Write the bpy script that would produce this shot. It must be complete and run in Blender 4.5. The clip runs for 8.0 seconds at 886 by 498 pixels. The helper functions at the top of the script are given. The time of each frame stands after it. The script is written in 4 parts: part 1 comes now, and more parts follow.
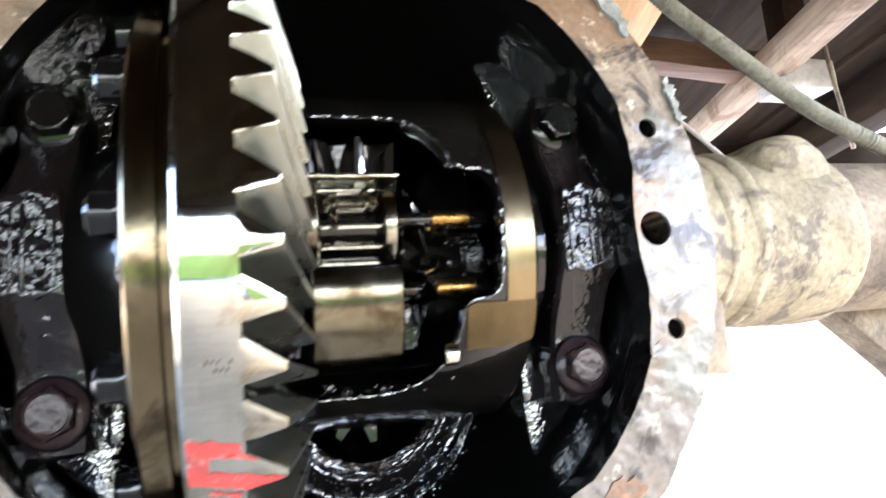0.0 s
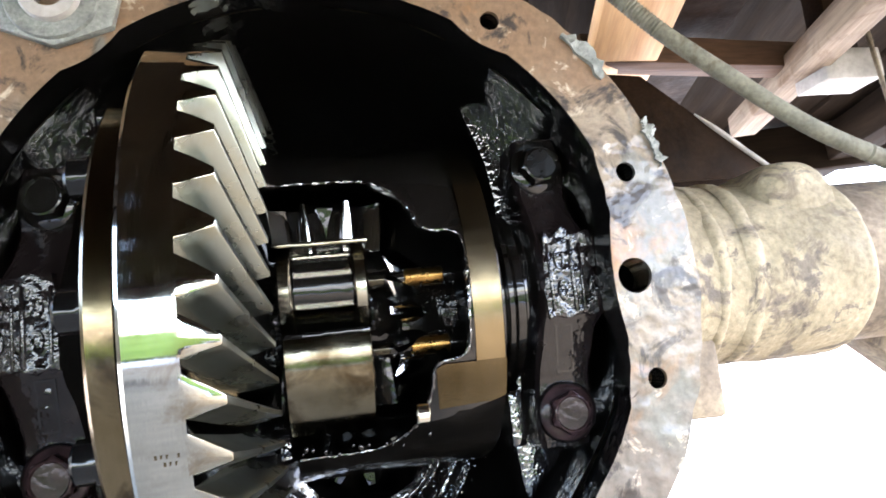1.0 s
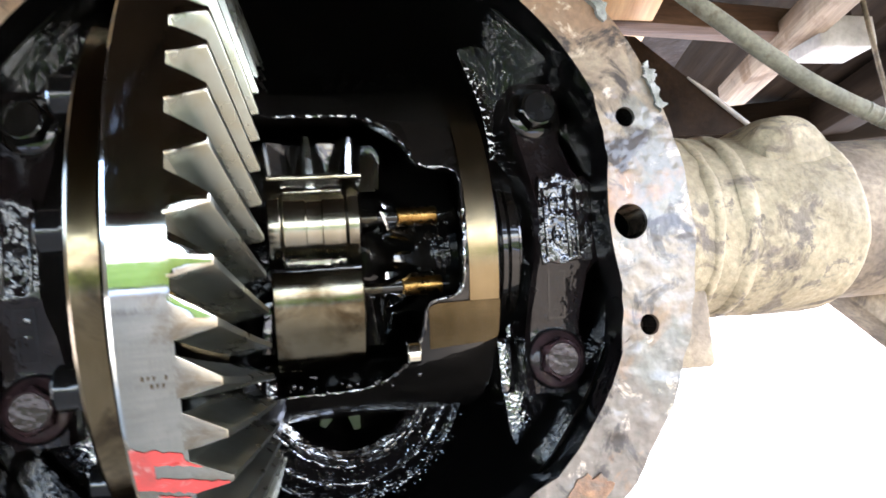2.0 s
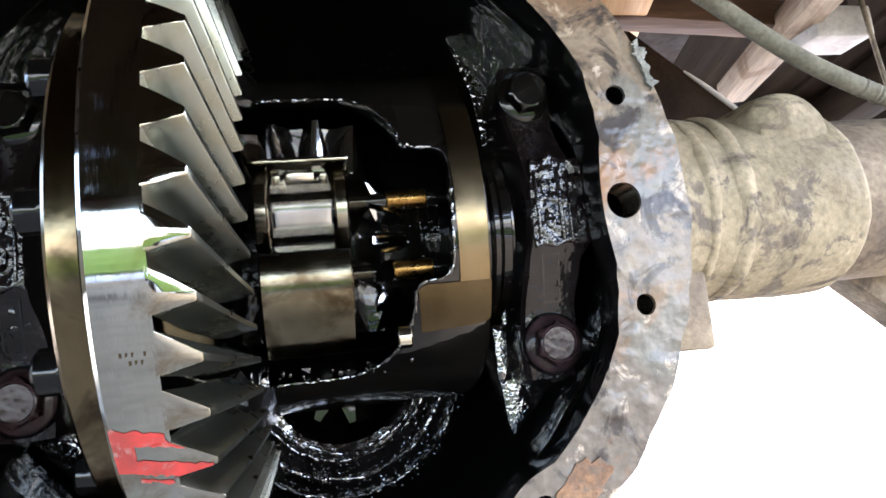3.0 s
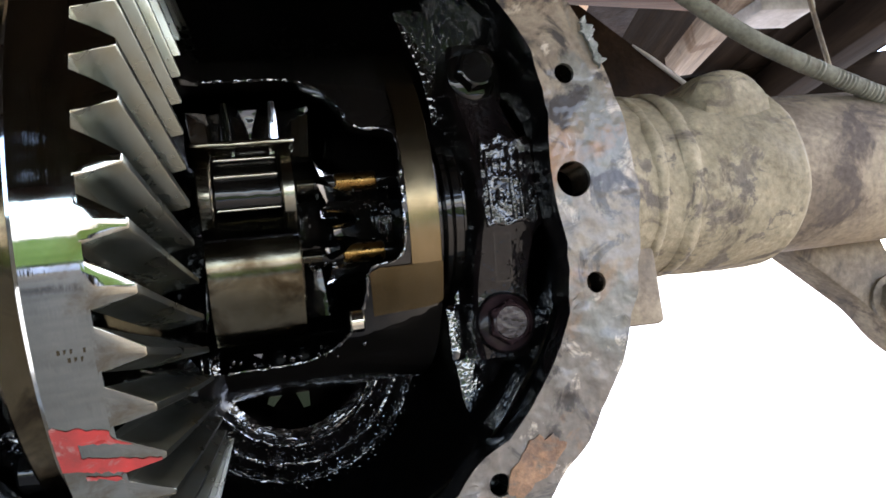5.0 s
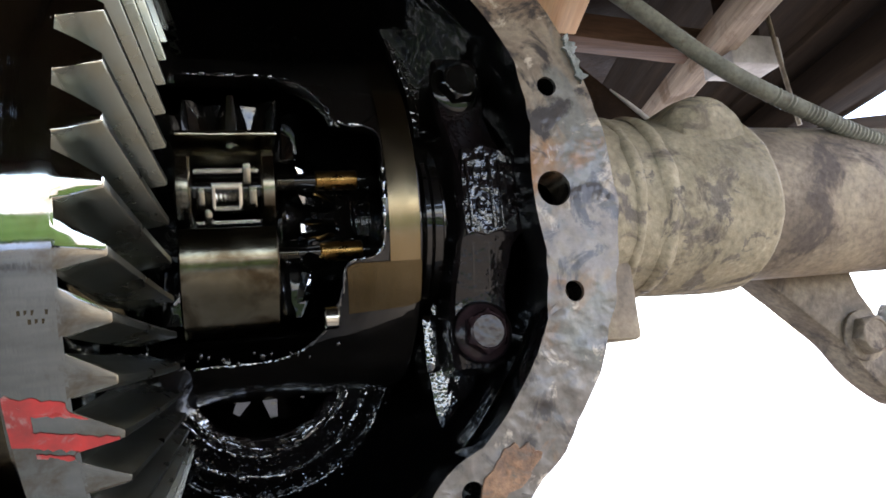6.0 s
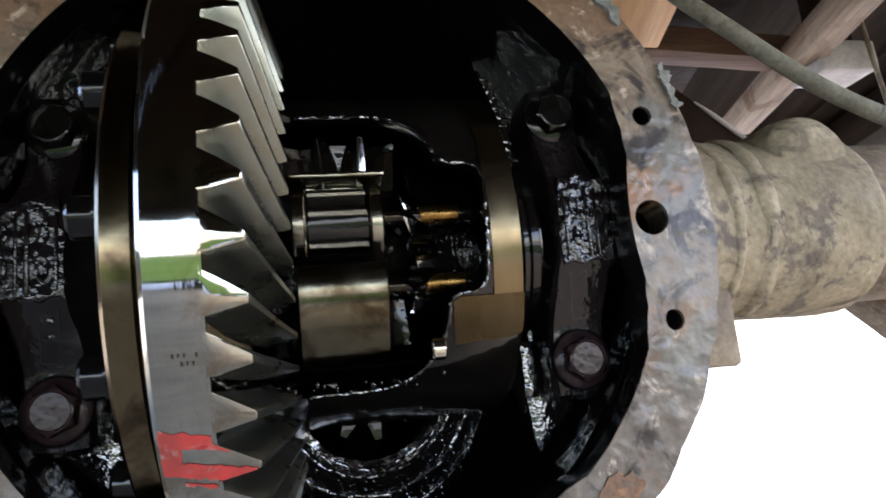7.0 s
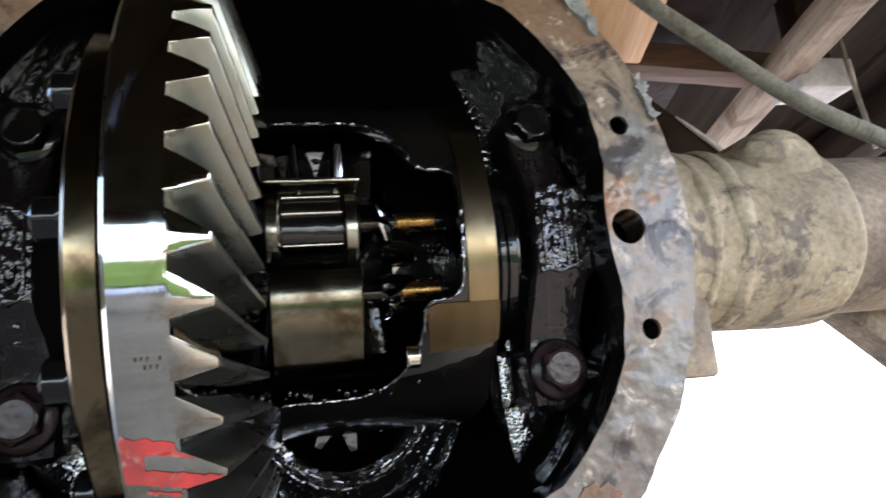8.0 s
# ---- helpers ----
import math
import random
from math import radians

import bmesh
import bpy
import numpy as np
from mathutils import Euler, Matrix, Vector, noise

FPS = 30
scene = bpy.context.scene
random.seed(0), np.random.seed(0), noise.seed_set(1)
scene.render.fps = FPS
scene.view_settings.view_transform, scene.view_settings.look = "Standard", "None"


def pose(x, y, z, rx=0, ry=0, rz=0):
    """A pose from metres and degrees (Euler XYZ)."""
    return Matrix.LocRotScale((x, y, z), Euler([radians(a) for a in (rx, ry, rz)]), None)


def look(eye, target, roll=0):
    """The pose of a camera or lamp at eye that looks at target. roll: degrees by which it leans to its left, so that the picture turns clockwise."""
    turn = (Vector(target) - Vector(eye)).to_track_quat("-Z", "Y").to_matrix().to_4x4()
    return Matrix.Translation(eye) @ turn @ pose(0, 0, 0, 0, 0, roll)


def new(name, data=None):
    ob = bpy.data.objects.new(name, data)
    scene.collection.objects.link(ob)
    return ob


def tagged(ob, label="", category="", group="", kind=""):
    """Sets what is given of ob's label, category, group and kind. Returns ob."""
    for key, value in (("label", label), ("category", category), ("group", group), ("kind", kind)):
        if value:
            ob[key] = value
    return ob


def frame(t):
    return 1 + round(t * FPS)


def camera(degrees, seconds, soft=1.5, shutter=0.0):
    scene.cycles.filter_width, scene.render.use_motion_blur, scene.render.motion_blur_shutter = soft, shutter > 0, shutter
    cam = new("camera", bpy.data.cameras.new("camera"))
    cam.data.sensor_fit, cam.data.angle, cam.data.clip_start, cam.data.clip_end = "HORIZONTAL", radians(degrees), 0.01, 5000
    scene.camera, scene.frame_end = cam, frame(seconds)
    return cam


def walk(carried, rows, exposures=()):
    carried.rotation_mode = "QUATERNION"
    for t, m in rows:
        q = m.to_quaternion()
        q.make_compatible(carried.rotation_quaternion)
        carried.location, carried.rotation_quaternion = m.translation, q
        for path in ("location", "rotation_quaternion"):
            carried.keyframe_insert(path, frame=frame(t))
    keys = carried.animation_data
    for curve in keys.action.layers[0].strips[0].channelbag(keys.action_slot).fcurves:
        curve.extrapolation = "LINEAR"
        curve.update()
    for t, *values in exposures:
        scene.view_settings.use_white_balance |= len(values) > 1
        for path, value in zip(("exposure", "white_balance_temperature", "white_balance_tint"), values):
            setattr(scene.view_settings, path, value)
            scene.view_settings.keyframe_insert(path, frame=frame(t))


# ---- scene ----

# ======== camera and its walk ========
H = 0.42          # height of the axle's centre line over the ground
cam = camera(65.3, 8.0, soft=1.6, shutter=0.5)
ROWS = [  # seconds, eye from the axle's centre (x, y, z), yaw, pitch, roll
    (0, -0.0805, -0.2834, -0.0579, -16.55, 9.71, -5.01),
    (0.2, -0.0541, -0.2905, -0.0402, -14.82, 8.70, -4.61),
    (0.5, -0.0269, -0.3014, -0.0299, -13.07, 8.97, -4.98),
    (1, -0.0330, -0.3051, -0.0275, -9.96, 8.58, -6.38),
    (1.5, -0.0327, -0.3051, -0.0307, -8.64, 6.45, -5.54),
    (2, -0.0396, -0.2958, -0.0419, -11.45, 6.34, -4.94),
    (2.2, -0.0360, -0.2871, -0.0469, -11.66, 6.49, -2.93),
    (3.3, -0.0291, -0.2929, -0.0582, -10.84, 8.15, -6.84),
    (3.5, -0.0257, -0.2946, -0.0562, -10.80, 7.77, -6.68),
    (4, -0.0340, -0.2841, -0.0630, -13.16, 7.29, -6.60),
    (4.5, -0.0287, -0.2824, -0.0650, -13.73, 7.49, -6.30),
    (4.7, -0.0276, -0.2909, -0.0516, -14.48, 5.00, -7.81),
    (5.8, -0.0370, -0.2792, -0.0734, -14.59, 8.68, -6.75),
    (6, -0.0329, -0.2814, -0.0790, -17.14, 10.02, -6.05),
    (6.5, -0.0417, -0.2846, -0.0815, -15.08, 9.89, -5.70),
    (7, -0.0496, -0.2904, -0.0664, -11.56, 10.80, -5.80),
    (7.5, -0.0533, -0.2867, -0.0621, -10.69, 10.17, -4.08),
    (8, -0.0436, -0.2882, -0.0711, -12.64, 12.18, -5.68),
]


EXPOSURES = [(0, 5.1, 6600, 14), (0.5, 4.95, 6600, 14), (1.5, 5.0, 6600, 14), (2, 4.9, 6550, 14), (2.2, 4.8, 6550, 14), (3.5, 4.3, 6550, 14), (4.5, 3.95, 6550, 14), (6, 3.5, 6550, 14), (7, 3.55, 6600, 15), (8, 3.9, 6600, 15)]  # seconds, stops, kelvin, tint


def eye_pose(x, y, z, yaw, pitch, roll):
    return pose(x, y, z + H, 0, 0, yaw) @ pose(0, 0, 0, 90 + pitch) @ pose(0, 0, 0, 0, 0, roll)


# ======== world, sun, exposure ========
world = bpy.data.worlds.new("world")
scene.world = world
world.use_nodes = True
wn = world.node_tree
sky = wn.nodes.new("ShaderNodeTexSky")
sky.sky_type = "NISHITA"
sky.sun_disc = False
sky.sun_elevation = radians(48)
sky.sun_rotation = radians(110)
sky.dust_density = 1.5
sky.air_density = 0.7
sky.ozone_density = 0.3
wn.links.new(sky.outputs[0], wn.nodes["Background"].inputs[0])
wn.nodes["Background"].inputs[1].default_value = 0.15
sun = new("sun", bpy.data.lights.new("sun", "SUN"))
sun.data.energy = 1.2
sun.data.angle = radians(14)
sun.data.color = (1.0, 0.97, 0.93)
sun.matrix_world = look((0, 0, 0), (-math.sin(radians(110)) * math.cos(radians(48)), -math.cos(radians(110)) * math.cos(radians(48)), -math.sin(radians(48))))


# seconds and turn of the governor; it spins, stops, turns back a little, spins and stops again
SPIN = [(0, 218), (0.2, 226), (0.4, 268), (0.5, 276), (0.7, 350), (0.8, 356), (0.9, 384), (1.0, 448), (1.1, 472), (1.2, 490), (1.3, 540), (1.4, 610), (1.5, 628), (1.6, 715)]
SPIN += [(1.7 + 0.1 * k, 810 + 90 * k) for k in range(17)]
SPIN += [(3.4, 2340), (3.5, 2408), (3.6, 2482), (3.7, 2590), (3.8, 2690), (3.9, 2788), (4.0, 2880), (4.1, 2955), (4.2, 2968), (4.3, 2970), (4.7, 2970), (5.5, 2962), (5.7, 2915), (5.8, 2882), (5.9, 2830), (6.0, 2795), (6.1, 2762), (6.2, 2741), (6.5, 2738), (6.6, 2742), (6.7, 2785), (6.8, 2870), (6.9, 2945), (7.0, 2980), (7.1, 3000), (7.2, 3006), (7.4, 3010), (7.5, 3007), (7.6, 2995), (7.7, 2977), (7.8, 2972), (8.0, 2970)]
# halfway rows, so that no step between two rows is a wide turn
TURNS = [row for (t, a), (u, b) in zip(SPIN, SPIN[1:]) for row in ((t, a), (t / 3 + u * 2 / 3, a / 3 + b * 2 / 3))] + SPIN[-1:]


def motions():
    walk(cam, [(t, eye_pose(x, y, z, a, p, r)) for t, x, y, z, a, p, r in ROWS], EXPOSURES)
    for name, about, rate, first in (("governor", "X", 1.0, 90.0), ("pinion_above", "Z", -0.0909, -16.0), ("pinion_below", "Z", -0.0909, 0.0), ("side_gear", "X", 0.0625, 0.0)):
        rest = MOVING[name].matrix_basis.copy()
        walk(MOVING[name], [(t, rest @ Matrix.Rotation(radians(first + rate * (a - 2970)), 4, about)) for t, a in TURNS])


# ======== materials ========
def ramp(nt, fac, stops):
    n = nt.nodes.new("ShaderNodeValToRGB")
    el = n.color_ramp.elements
    while len(el) < len(stops):
        el.new(0.5)
    for e, (p, c) in zip(el, stops):
        e.position, e.color = p, (*c, 1)
    nt.links.new(fac, n.inputs[0])
    return n.outputs[0]


def noise_tex(nt, scale, detail=4, rough=0.55, distort=0.0, stretch=(1, 1, 1), coords="Object"):
    tc = nt.nodes.new("ShaderNodeTexCoord")
    mp = nt.nodes.new("ShaderNodeMapping")
    mp.inputs["Scale"].default_value = stretch
    n = nt.nodes.new("ShaderNodeTexNoise")
    n.inputs["Scale"].default_value = scale
    n.inputs["Detail"].default_value = detail
    n.inputs["Roughness"].default_value = rough
    n.inputs["Distortion"].default_value = distort
    nt.links.new(tc.outputs[coords], mp.inputs[0])
    nt.links.new(mp.outputs[0], n.inputs["Vector"])
    return n.outputs["Fac"]


def mix(nt, fac, a, b):
    n = nt.nodes.new("ShaderNodeMix")
    n.data_type = "RGBA"
    nt.links.new(fac, n.inputs["Factor"])
    for s, v in ((6, a), (7, b)):
        if isinstance(v, tuple):
            n.inputs[s].default_value = (*v, 1)
        else:
            nt.links.new(v, n.inputs[s])
    return n.outputs[2]


def surface(name, stops, scale, rough=(0.4, 0.7), metal=0.0, bump=0.0, bump_scale=None, stretch=(1, 1, 1), fine=None, coat=0.0, spec=0.5, distort=0.0, patch=None, film=0.08, ior=1.5, detail=5, zones=()):
    """A material: a colour ramp over noise, patches of a second colour, roughness and relief from noise."""
    m = bpy.data.materials.new(name)
    m.use_nodes = True
    nt = m.node_tree
    b = nt.nodes["Principled BSDF"]
    col = ramp(nt, noise_tex(nt, scale, 6, 0.6, distort, stretch), stops)
    for colour, z0, z1, spread, zscale in zones:
        # a stain that begins at height z0 and is full at z1, with a ragged edge
        tc = nt.nodes.new("ShaderNodeTexCoord")
        sep = nt.nodes.new("ShaderNodeSeparateXYZ")
        nt.links.new(tc.outputs["Object"], sep.inputs[0])
        add = nt.nodes.new("ShaderNodeMath")
        add.operation = "MULTIPLY_ADD"
        nt.links.new(noise_tex(nt, zscale, 5, 0.65, 0.5), add.inputs[0])
        add.inputs[1].default_value = spread
        nt.links.new(sep.outputs[2], add.inputs[2])
        mr = nt.nodes.new("ShaderNodeMapRange")
        mr.inputs["From Min"].default_value, mr.inputs["From Max"].default_value = z0 + spread / 2, z1 + spread / 2
        nt.links.new(add.outputs[0], mr.inputs["Value"])
        col = mix(nt, mr.outputs[0], col, colour)
    for colour, pscale, lo, hi in ([patch] if isinstance(patch, tuple) else patch or ()):
        mask = ramp(nt, noise_tex(nt, pscale, 5, 0.65, 0.6), [(lo, (0, 0, 0)), (hi, (1, 1, 1))])
        col = mix(nt, mask, col, colour)
    if fine:
        fscale, amount = fine
        f = ramp(nt, noise_tex(nt, fscale, 3, 0.6, 0, stretch), [(0.3, (1 - amount,) * 3), (0.7, (1, 1, 1))])
        mul = nt.nodes.new("ShaderNodeMix")
        mul.data_type, mul.blend_type = "RGBA", "MULTIPLY"
        mul.inputs["Factor"].default_value = 1
        nt.links.new(col, mul.inputs[6])
        nt.links.new(f, mul.inputs[7])
        col = mul.outputs[2]
    nt.links.new(col, b.inputs["Base Color"])
    r = nt.nodes.new("ShaderNodeMapRange")
    r.inputs["From Min"].default_value, r.inputs["From Max"].default_value = 0.3, 0.7
    r.inputs["To Min"].default_value, r.inputs["To Max"].default_value = rough
    nt.links.new(noise_tex(nt, scale * 1.7, 4, 0.6, 0, stretch), r.inputs["Value"])
    nt.links.new(r.outputs[0], b.inputs["Roughness"])
    b.inputs["Metallic"].default_value = metal
    b.inputs["Specular IOR Level"].default_value = spec
    b.inputs["Coat Weight"].default_value = coat
    b.inputs["Coat Roughness"].default_value = film
    b.inputs["Coat IOR"].default_value = ior
    if bump:
        n = nt.nodes.new("ShaderNodeBump")
        n.inputs["Strength"].default_value = 1.0
        n.inputs["Distance"].default_value = bump
        nt.links.new(noise_tex(nt, bump_scale or scale * 3, detail, 0.55, 0, stretch), n.inputs["Height"])
        nt.links.new(n.outputs[0], b.inputs["Normal"])
        if coat:
            nt.links.new(n.outputs[0], b.inputs["Coat Normal"])
    return m


STEEL = surface("ground_steel", [(0.3, (0.36, 0.365, 0.325)), (0.7, (0.47, 0.47, 0.42))], 40, (0.03, 0.09), 1.0, 0.00005, 300, (1, 0.15, 0.15), detail=3, patch=[((0.30, 0.26, 0.19), 45, 0.55, 0.70)])
TOOTH = surface("tooth_steel", [(0.25, (0.094, 0.102, 0.090)), (0.75, (0.172, 0.183, 0.166))], 22, (0.22, 0.36), 1.0, 0.00004, 120, detail=2, patch=((0.125, 0.120, 0.088), 30, 0.45, 0.75))
BAND = surface("oil_stained_steel", [(0.3, (0.118, 0.088, 0.045)), (0.65, (0.175, 0.138, 0.085))], 45, (0.17, 0.28), 1.0, 0.00005, 500, (1, 0.3, 0.3), patch=((0.070, 0.046, 0.018), 55, 0.55, 0.72))
BAND2 = surface("dark_stained_steel", [(0.3, (0.105, 0.078, 0.038)), (0.65, (0.215, 0.172, 0.108))], 30, (0.10, 0.22), 1.0, 0.0001, 200, (1, 0.5, 0.5), patch=((0.06, 0.045, 0.03), 28, 0.50, 0.64))
POLISH = surface("polished_steel", [(0.3, (0.46, 0.43, 0.36)), (0.7, (0.60, 0.57, 0.49))], 50, (0.10, 0.20), 1.0, 0.00004, 300)
DARKPOLISH = surface("dark_polished_steel", [(0.3, (0.24, 0.245, 0.240)), (0.7, (0.42, 0.425, 0.415))], 50, (0.05, 0.12), 1.0, 0.0001, 120, detail=2)
SATIN = surface("satin_steel", [(0.3, (0.20, 0.185, 0.140)), (0.7, (0.34, 0.322, 0.262))], 60, (0.13, 0.24), 1.0, 0.0001, 130, patch=((0.095, 0.074, 0.048), 34, 0.46, 0.62))
THRUST = surface("oil_filmed_steel", [(0.3, (0.080, 0.071, 0.047)), (0.7, (0.155, 0.141, 0.104))], 50, (0.10, 0.19), 1.0, 0.0001, 110, patch=((0.044, 0.034, 0.021), 40, 0.42, 0.58))
BRASS = surface("bronze_sleeve", [(0.3, (0.09, 0.045, 0.012)), (0.7, (0.24, 0.14, 0.045))], 90, (0.2, 0.35), 1.0, 0.00008, 300)
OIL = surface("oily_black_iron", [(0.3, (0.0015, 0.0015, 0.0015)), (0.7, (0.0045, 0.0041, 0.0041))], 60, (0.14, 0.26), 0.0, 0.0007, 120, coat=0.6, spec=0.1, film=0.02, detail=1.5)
OILCAST = surface("oily_rough_casting", [(0.3, (0.004, 0.0033, 0.0033)), (0.7, (0.014, 0.0105, 0.0105))], 90, (0.12, 0.22), 0.0, 0.00028, 620, coat=0.55, spec=0.08, film=0.03, ior=1.7, detail=1.5)
OILDRIP = surface("dripping_oily_casting", [(0.3, (0.0014, 0.0012, 0.0012)), (0.7, (0.0050, 0.0040, 0.0040))], 90, (0.12, 0.22), 0.0, 0.00055, 330, coat=1.0, spec=0.1, film=0.012, ior=1.95, detail=1.5)
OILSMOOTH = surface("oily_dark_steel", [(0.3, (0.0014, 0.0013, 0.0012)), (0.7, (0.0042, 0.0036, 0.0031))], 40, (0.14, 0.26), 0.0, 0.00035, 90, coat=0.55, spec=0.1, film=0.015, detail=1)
CAPIRON = surface("oily_brown_iron", [(0.3, (0.0030, 0.0023, 0.0024)), (0.7, (0.0100, 0.0072, 0.0074))], 70, (0.14, 0.28), 0.0, 0.0004, 280, coat=0.35, spec=0.1, film=0.02, detail=1.5)
BOLT = surface("oily_bolt_steel", [(0.3, (0.010, 0.0055, 0.006)), (0.7, (0.030, 0.017, 0.018))], 120, (0.16, 0.28), 0.0, 0.00022, 260, coat=0.14, spec=0.1, film=0.02, detail=1)
FLANGE = surface("worn_flange_iron", [(0.30, (0.055, 0.041, 0.030)), (0.45, (0.145, 0.110, 0.077)), (0.58, (0.21, 0.165, 0.116)), (0.72, (0.095, 0.070, 0.050))], 34, (0.35, 0.65), 0.0, 0.0012, 80, fine=(260, 0.35), distort=0.9, patch=[((0.125, 0.117, 0.098), 13, 0.57, 0.63), ((0.22, 0.115, 0.052), 17, 0.57, 0.67), ((0.38, 0.31, 0.235), 60, 0.59, 0.66), ((0.028, 0.021, 0.017), 42, 0.54, 0.62)], spec=0.25, coat=0.26, film=0.07, detail=2.5, zones=[((0.112, 0.090, 0.070), -0.01, -0.07, 0.10, 24), ((0.165, 0.104, 0.062), 0.06, 0.10, 0.18, 22)])
GASKET = surface("old_gasket", [(0.3, (0.085, 0.092, 0.083)), (0.7, (0.23, 0.235, 0.21))], 120, (0.4, 0.7), 0.0, 0.0008, 400, fine=(600, 0.4), coat=0.2)
MUD = surface("muddy_axle_iron", [(0.34, (0.085, 0.070, 0.057)), (0.44, (0.235, 0.196, 0.131)), (0.8, (0.365, 0.308, 0.212))], 26, (0.65, 0.9), 0.0, 0.0026, 60, fine=(300, 0.35), distort=2.4, patch=[((0.105, 0.088, 0.074), 40, 0.58, 0.64), ((0.13, 0.110, 0.086), 80, 0.57, 0.63), ((0.20, 0.167, 0.112), 14, 0.5, 0.6)], spec=0.2)
TUBE = surface("dusty_axle_tube", [(0.3, (0.095, 0.074, 0.055)), (0.55, (0.205, 0.162, 0.115)), (0.8, (0.33, 0.268, 0.18))], 18, (0.6, 0.85), 0.0, 0.0008, 90, fine=(300, 0.4), distort=1.2, patch=((0.08, 0.062, 0.05), 30, 0.53, 0.62), spec=0.2)
HOSE = surface("dusty_hose", [(0.3, (0.105, 0.102, 0.080)), (0.7, (0.185, 0.177, 0.138))], 60, (0.6, 0.85), 0.0, 0.0002, 400, fine=(400, 0.35), spec=0.2, patch=((0.10, 0.085, 0.06), 40, 0.55, 0.66))
WOOD = surface("weathered_timber", [(0.3, (0.125, 0.090, 0.062)), (0.55, (0.225, 0.172, 0.124)), (0.8, (0.32, 0.255, 0.190))], 20, (0.65, 0.85), 0.0, 0.0005, 60, (0.25, 4, 4), fine=(90, 0.4), spec=0.2, patch=((0.13, 0.085, 0.05), 16, 0.54, 0.66))
FRESH = surface("fresh_sawn_timber", [(0.3, (0.50, 0.27, 0.12)), (0.6, (0.66, 0.42, 0.22)), (0.8, (0.74, 0.52, 0.30))], 14, (0.6, 0.8), 0.0, 0.0004, 60, (0.25, 4, 4), fine=(90, 0.2))
REDWOOD = surface("red_brown_timber", [(0.3, (0.046, 0.023, 0.012)), (0.7, (0.098, 0.051, 0.028))], 20, (0.65, 0.85), 0.0, 0.0005, 60, (0.25, 4, 4), fine=(90, 0.35), spec=0.2)
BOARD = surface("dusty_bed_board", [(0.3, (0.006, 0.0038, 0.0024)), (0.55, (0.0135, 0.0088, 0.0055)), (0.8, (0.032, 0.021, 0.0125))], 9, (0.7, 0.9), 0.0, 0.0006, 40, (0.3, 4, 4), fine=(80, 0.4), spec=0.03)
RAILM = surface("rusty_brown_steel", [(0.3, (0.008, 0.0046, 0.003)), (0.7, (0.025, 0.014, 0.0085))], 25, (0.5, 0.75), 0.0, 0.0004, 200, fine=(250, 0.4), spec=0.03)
WHITE = surface("chalky_white_paint", [(0.3, (0.20, 0.182, 0.168)), (0.7, (0.32, 0.295, 0.272))], 30, (0.5, 0.7), 0.0, 0.0003, 150, fine=(200, 0.25))
RED = surface("red_paint_mark", [(0.35, (0.20, 0.03, 0.025)), (0.65, (0.42, 0.035, 0.03))], 70, (0.25, 0.4), 0.0, 0.0001, 300, coat=0.3, patch=((0.24, 0.15, 0.13), 130, 0.55, 0.66))
GROUND = surface("pale_packed_ground", [(0.3, (0.50, 0.475, 0.44)), (0.7, (0.62, 0.59, 0.55))], 3, (0.8, 0.95), 0.0, 0.004, 40, fine=(30, 0.2), spec=0.15)
# darker than GROUND: the truck's shade is put into this colour
SHADED_GROUND = surface("shade_dark_ground", [(0.3, (0.18, 0.158, 0.125)), (0.6, (0.265, 0.235, 0.19)), (0.8, (0.34, 0.305, 0.25))], 4, (0.8, 0.95), 0.0, 0.002, 50, fine=(40, 0.2), patch=((0.085, 0.073, 0.058), 2.5, 0.56, 0.68), spec=0.1)
GRASS = surface("green_grass", [(0.3, (0.048, 0.088, 0.020)), (0.7, (0.085, 0.128, 0.040))], 2, (0.8, 0.95), 0.0, 0.02, 30, fine=(25, 0.4), spec=0.02)
BLUE = surface("blue_plastic", [(0.3, (0.16, 0.20, 0.30)), (0.7, (0.34, 0.39, 0.50))], 5, (0.35, 0.6), 0.0, 0.002, 20)
RUST = surface("orange_rust", [(0.3, (0.11, 0.055, 0.028)), (0.7, (0.27, 0.145, 0.07))], 90, (0.7, 0.9), 0.0, 0.0009, 200, fine=(400, 0.5), patch=((0.10, 0.08, 0.06), 70, 0.52, 0.64))
SHEETM = surface("crinkled_plastic", [(0.3, (0.10, 0.10, 0.10)), (0.7, (0.40, 0.40, 0.40))], 60, (0.12, 0.3), 0.0, 0.003, 150, coat=0.6)


# ======== mesh helpers ========
def part(name, bm, material, parent=None, label="", smooth=True, at=None):
    """Links a bmesh as one mesh object, under its thing."""
    bmesh.ops.recalc_face_normals(bm, faces=bm.faces)
    me = bpy.data.meshes.new(name)
    bm.to_mesh(me)
    bm.free()
    me.materials.append(material)
    if smooth:
        me.shade_smooth()
        me.set_sharp_from_angle(angle=radians(38))
    ob = new(name, me)
    if parent:
        ob.parent = parent
    if at is not None:
        ob.matrix_basis = at
    if label:
        tagged(ob, label)
    return ob


def root(name, label, category, x=0, y=0, z=0, group="", kind=""):
    """An empty at a thing's base; z is counted from the axle's centre line."""
    ob = new(name)
    ob.empty_display_size = 0.02
    ob.matrix_basis = pose(x, y, z + H)
    return tagged(ob, label, category, group, kind)


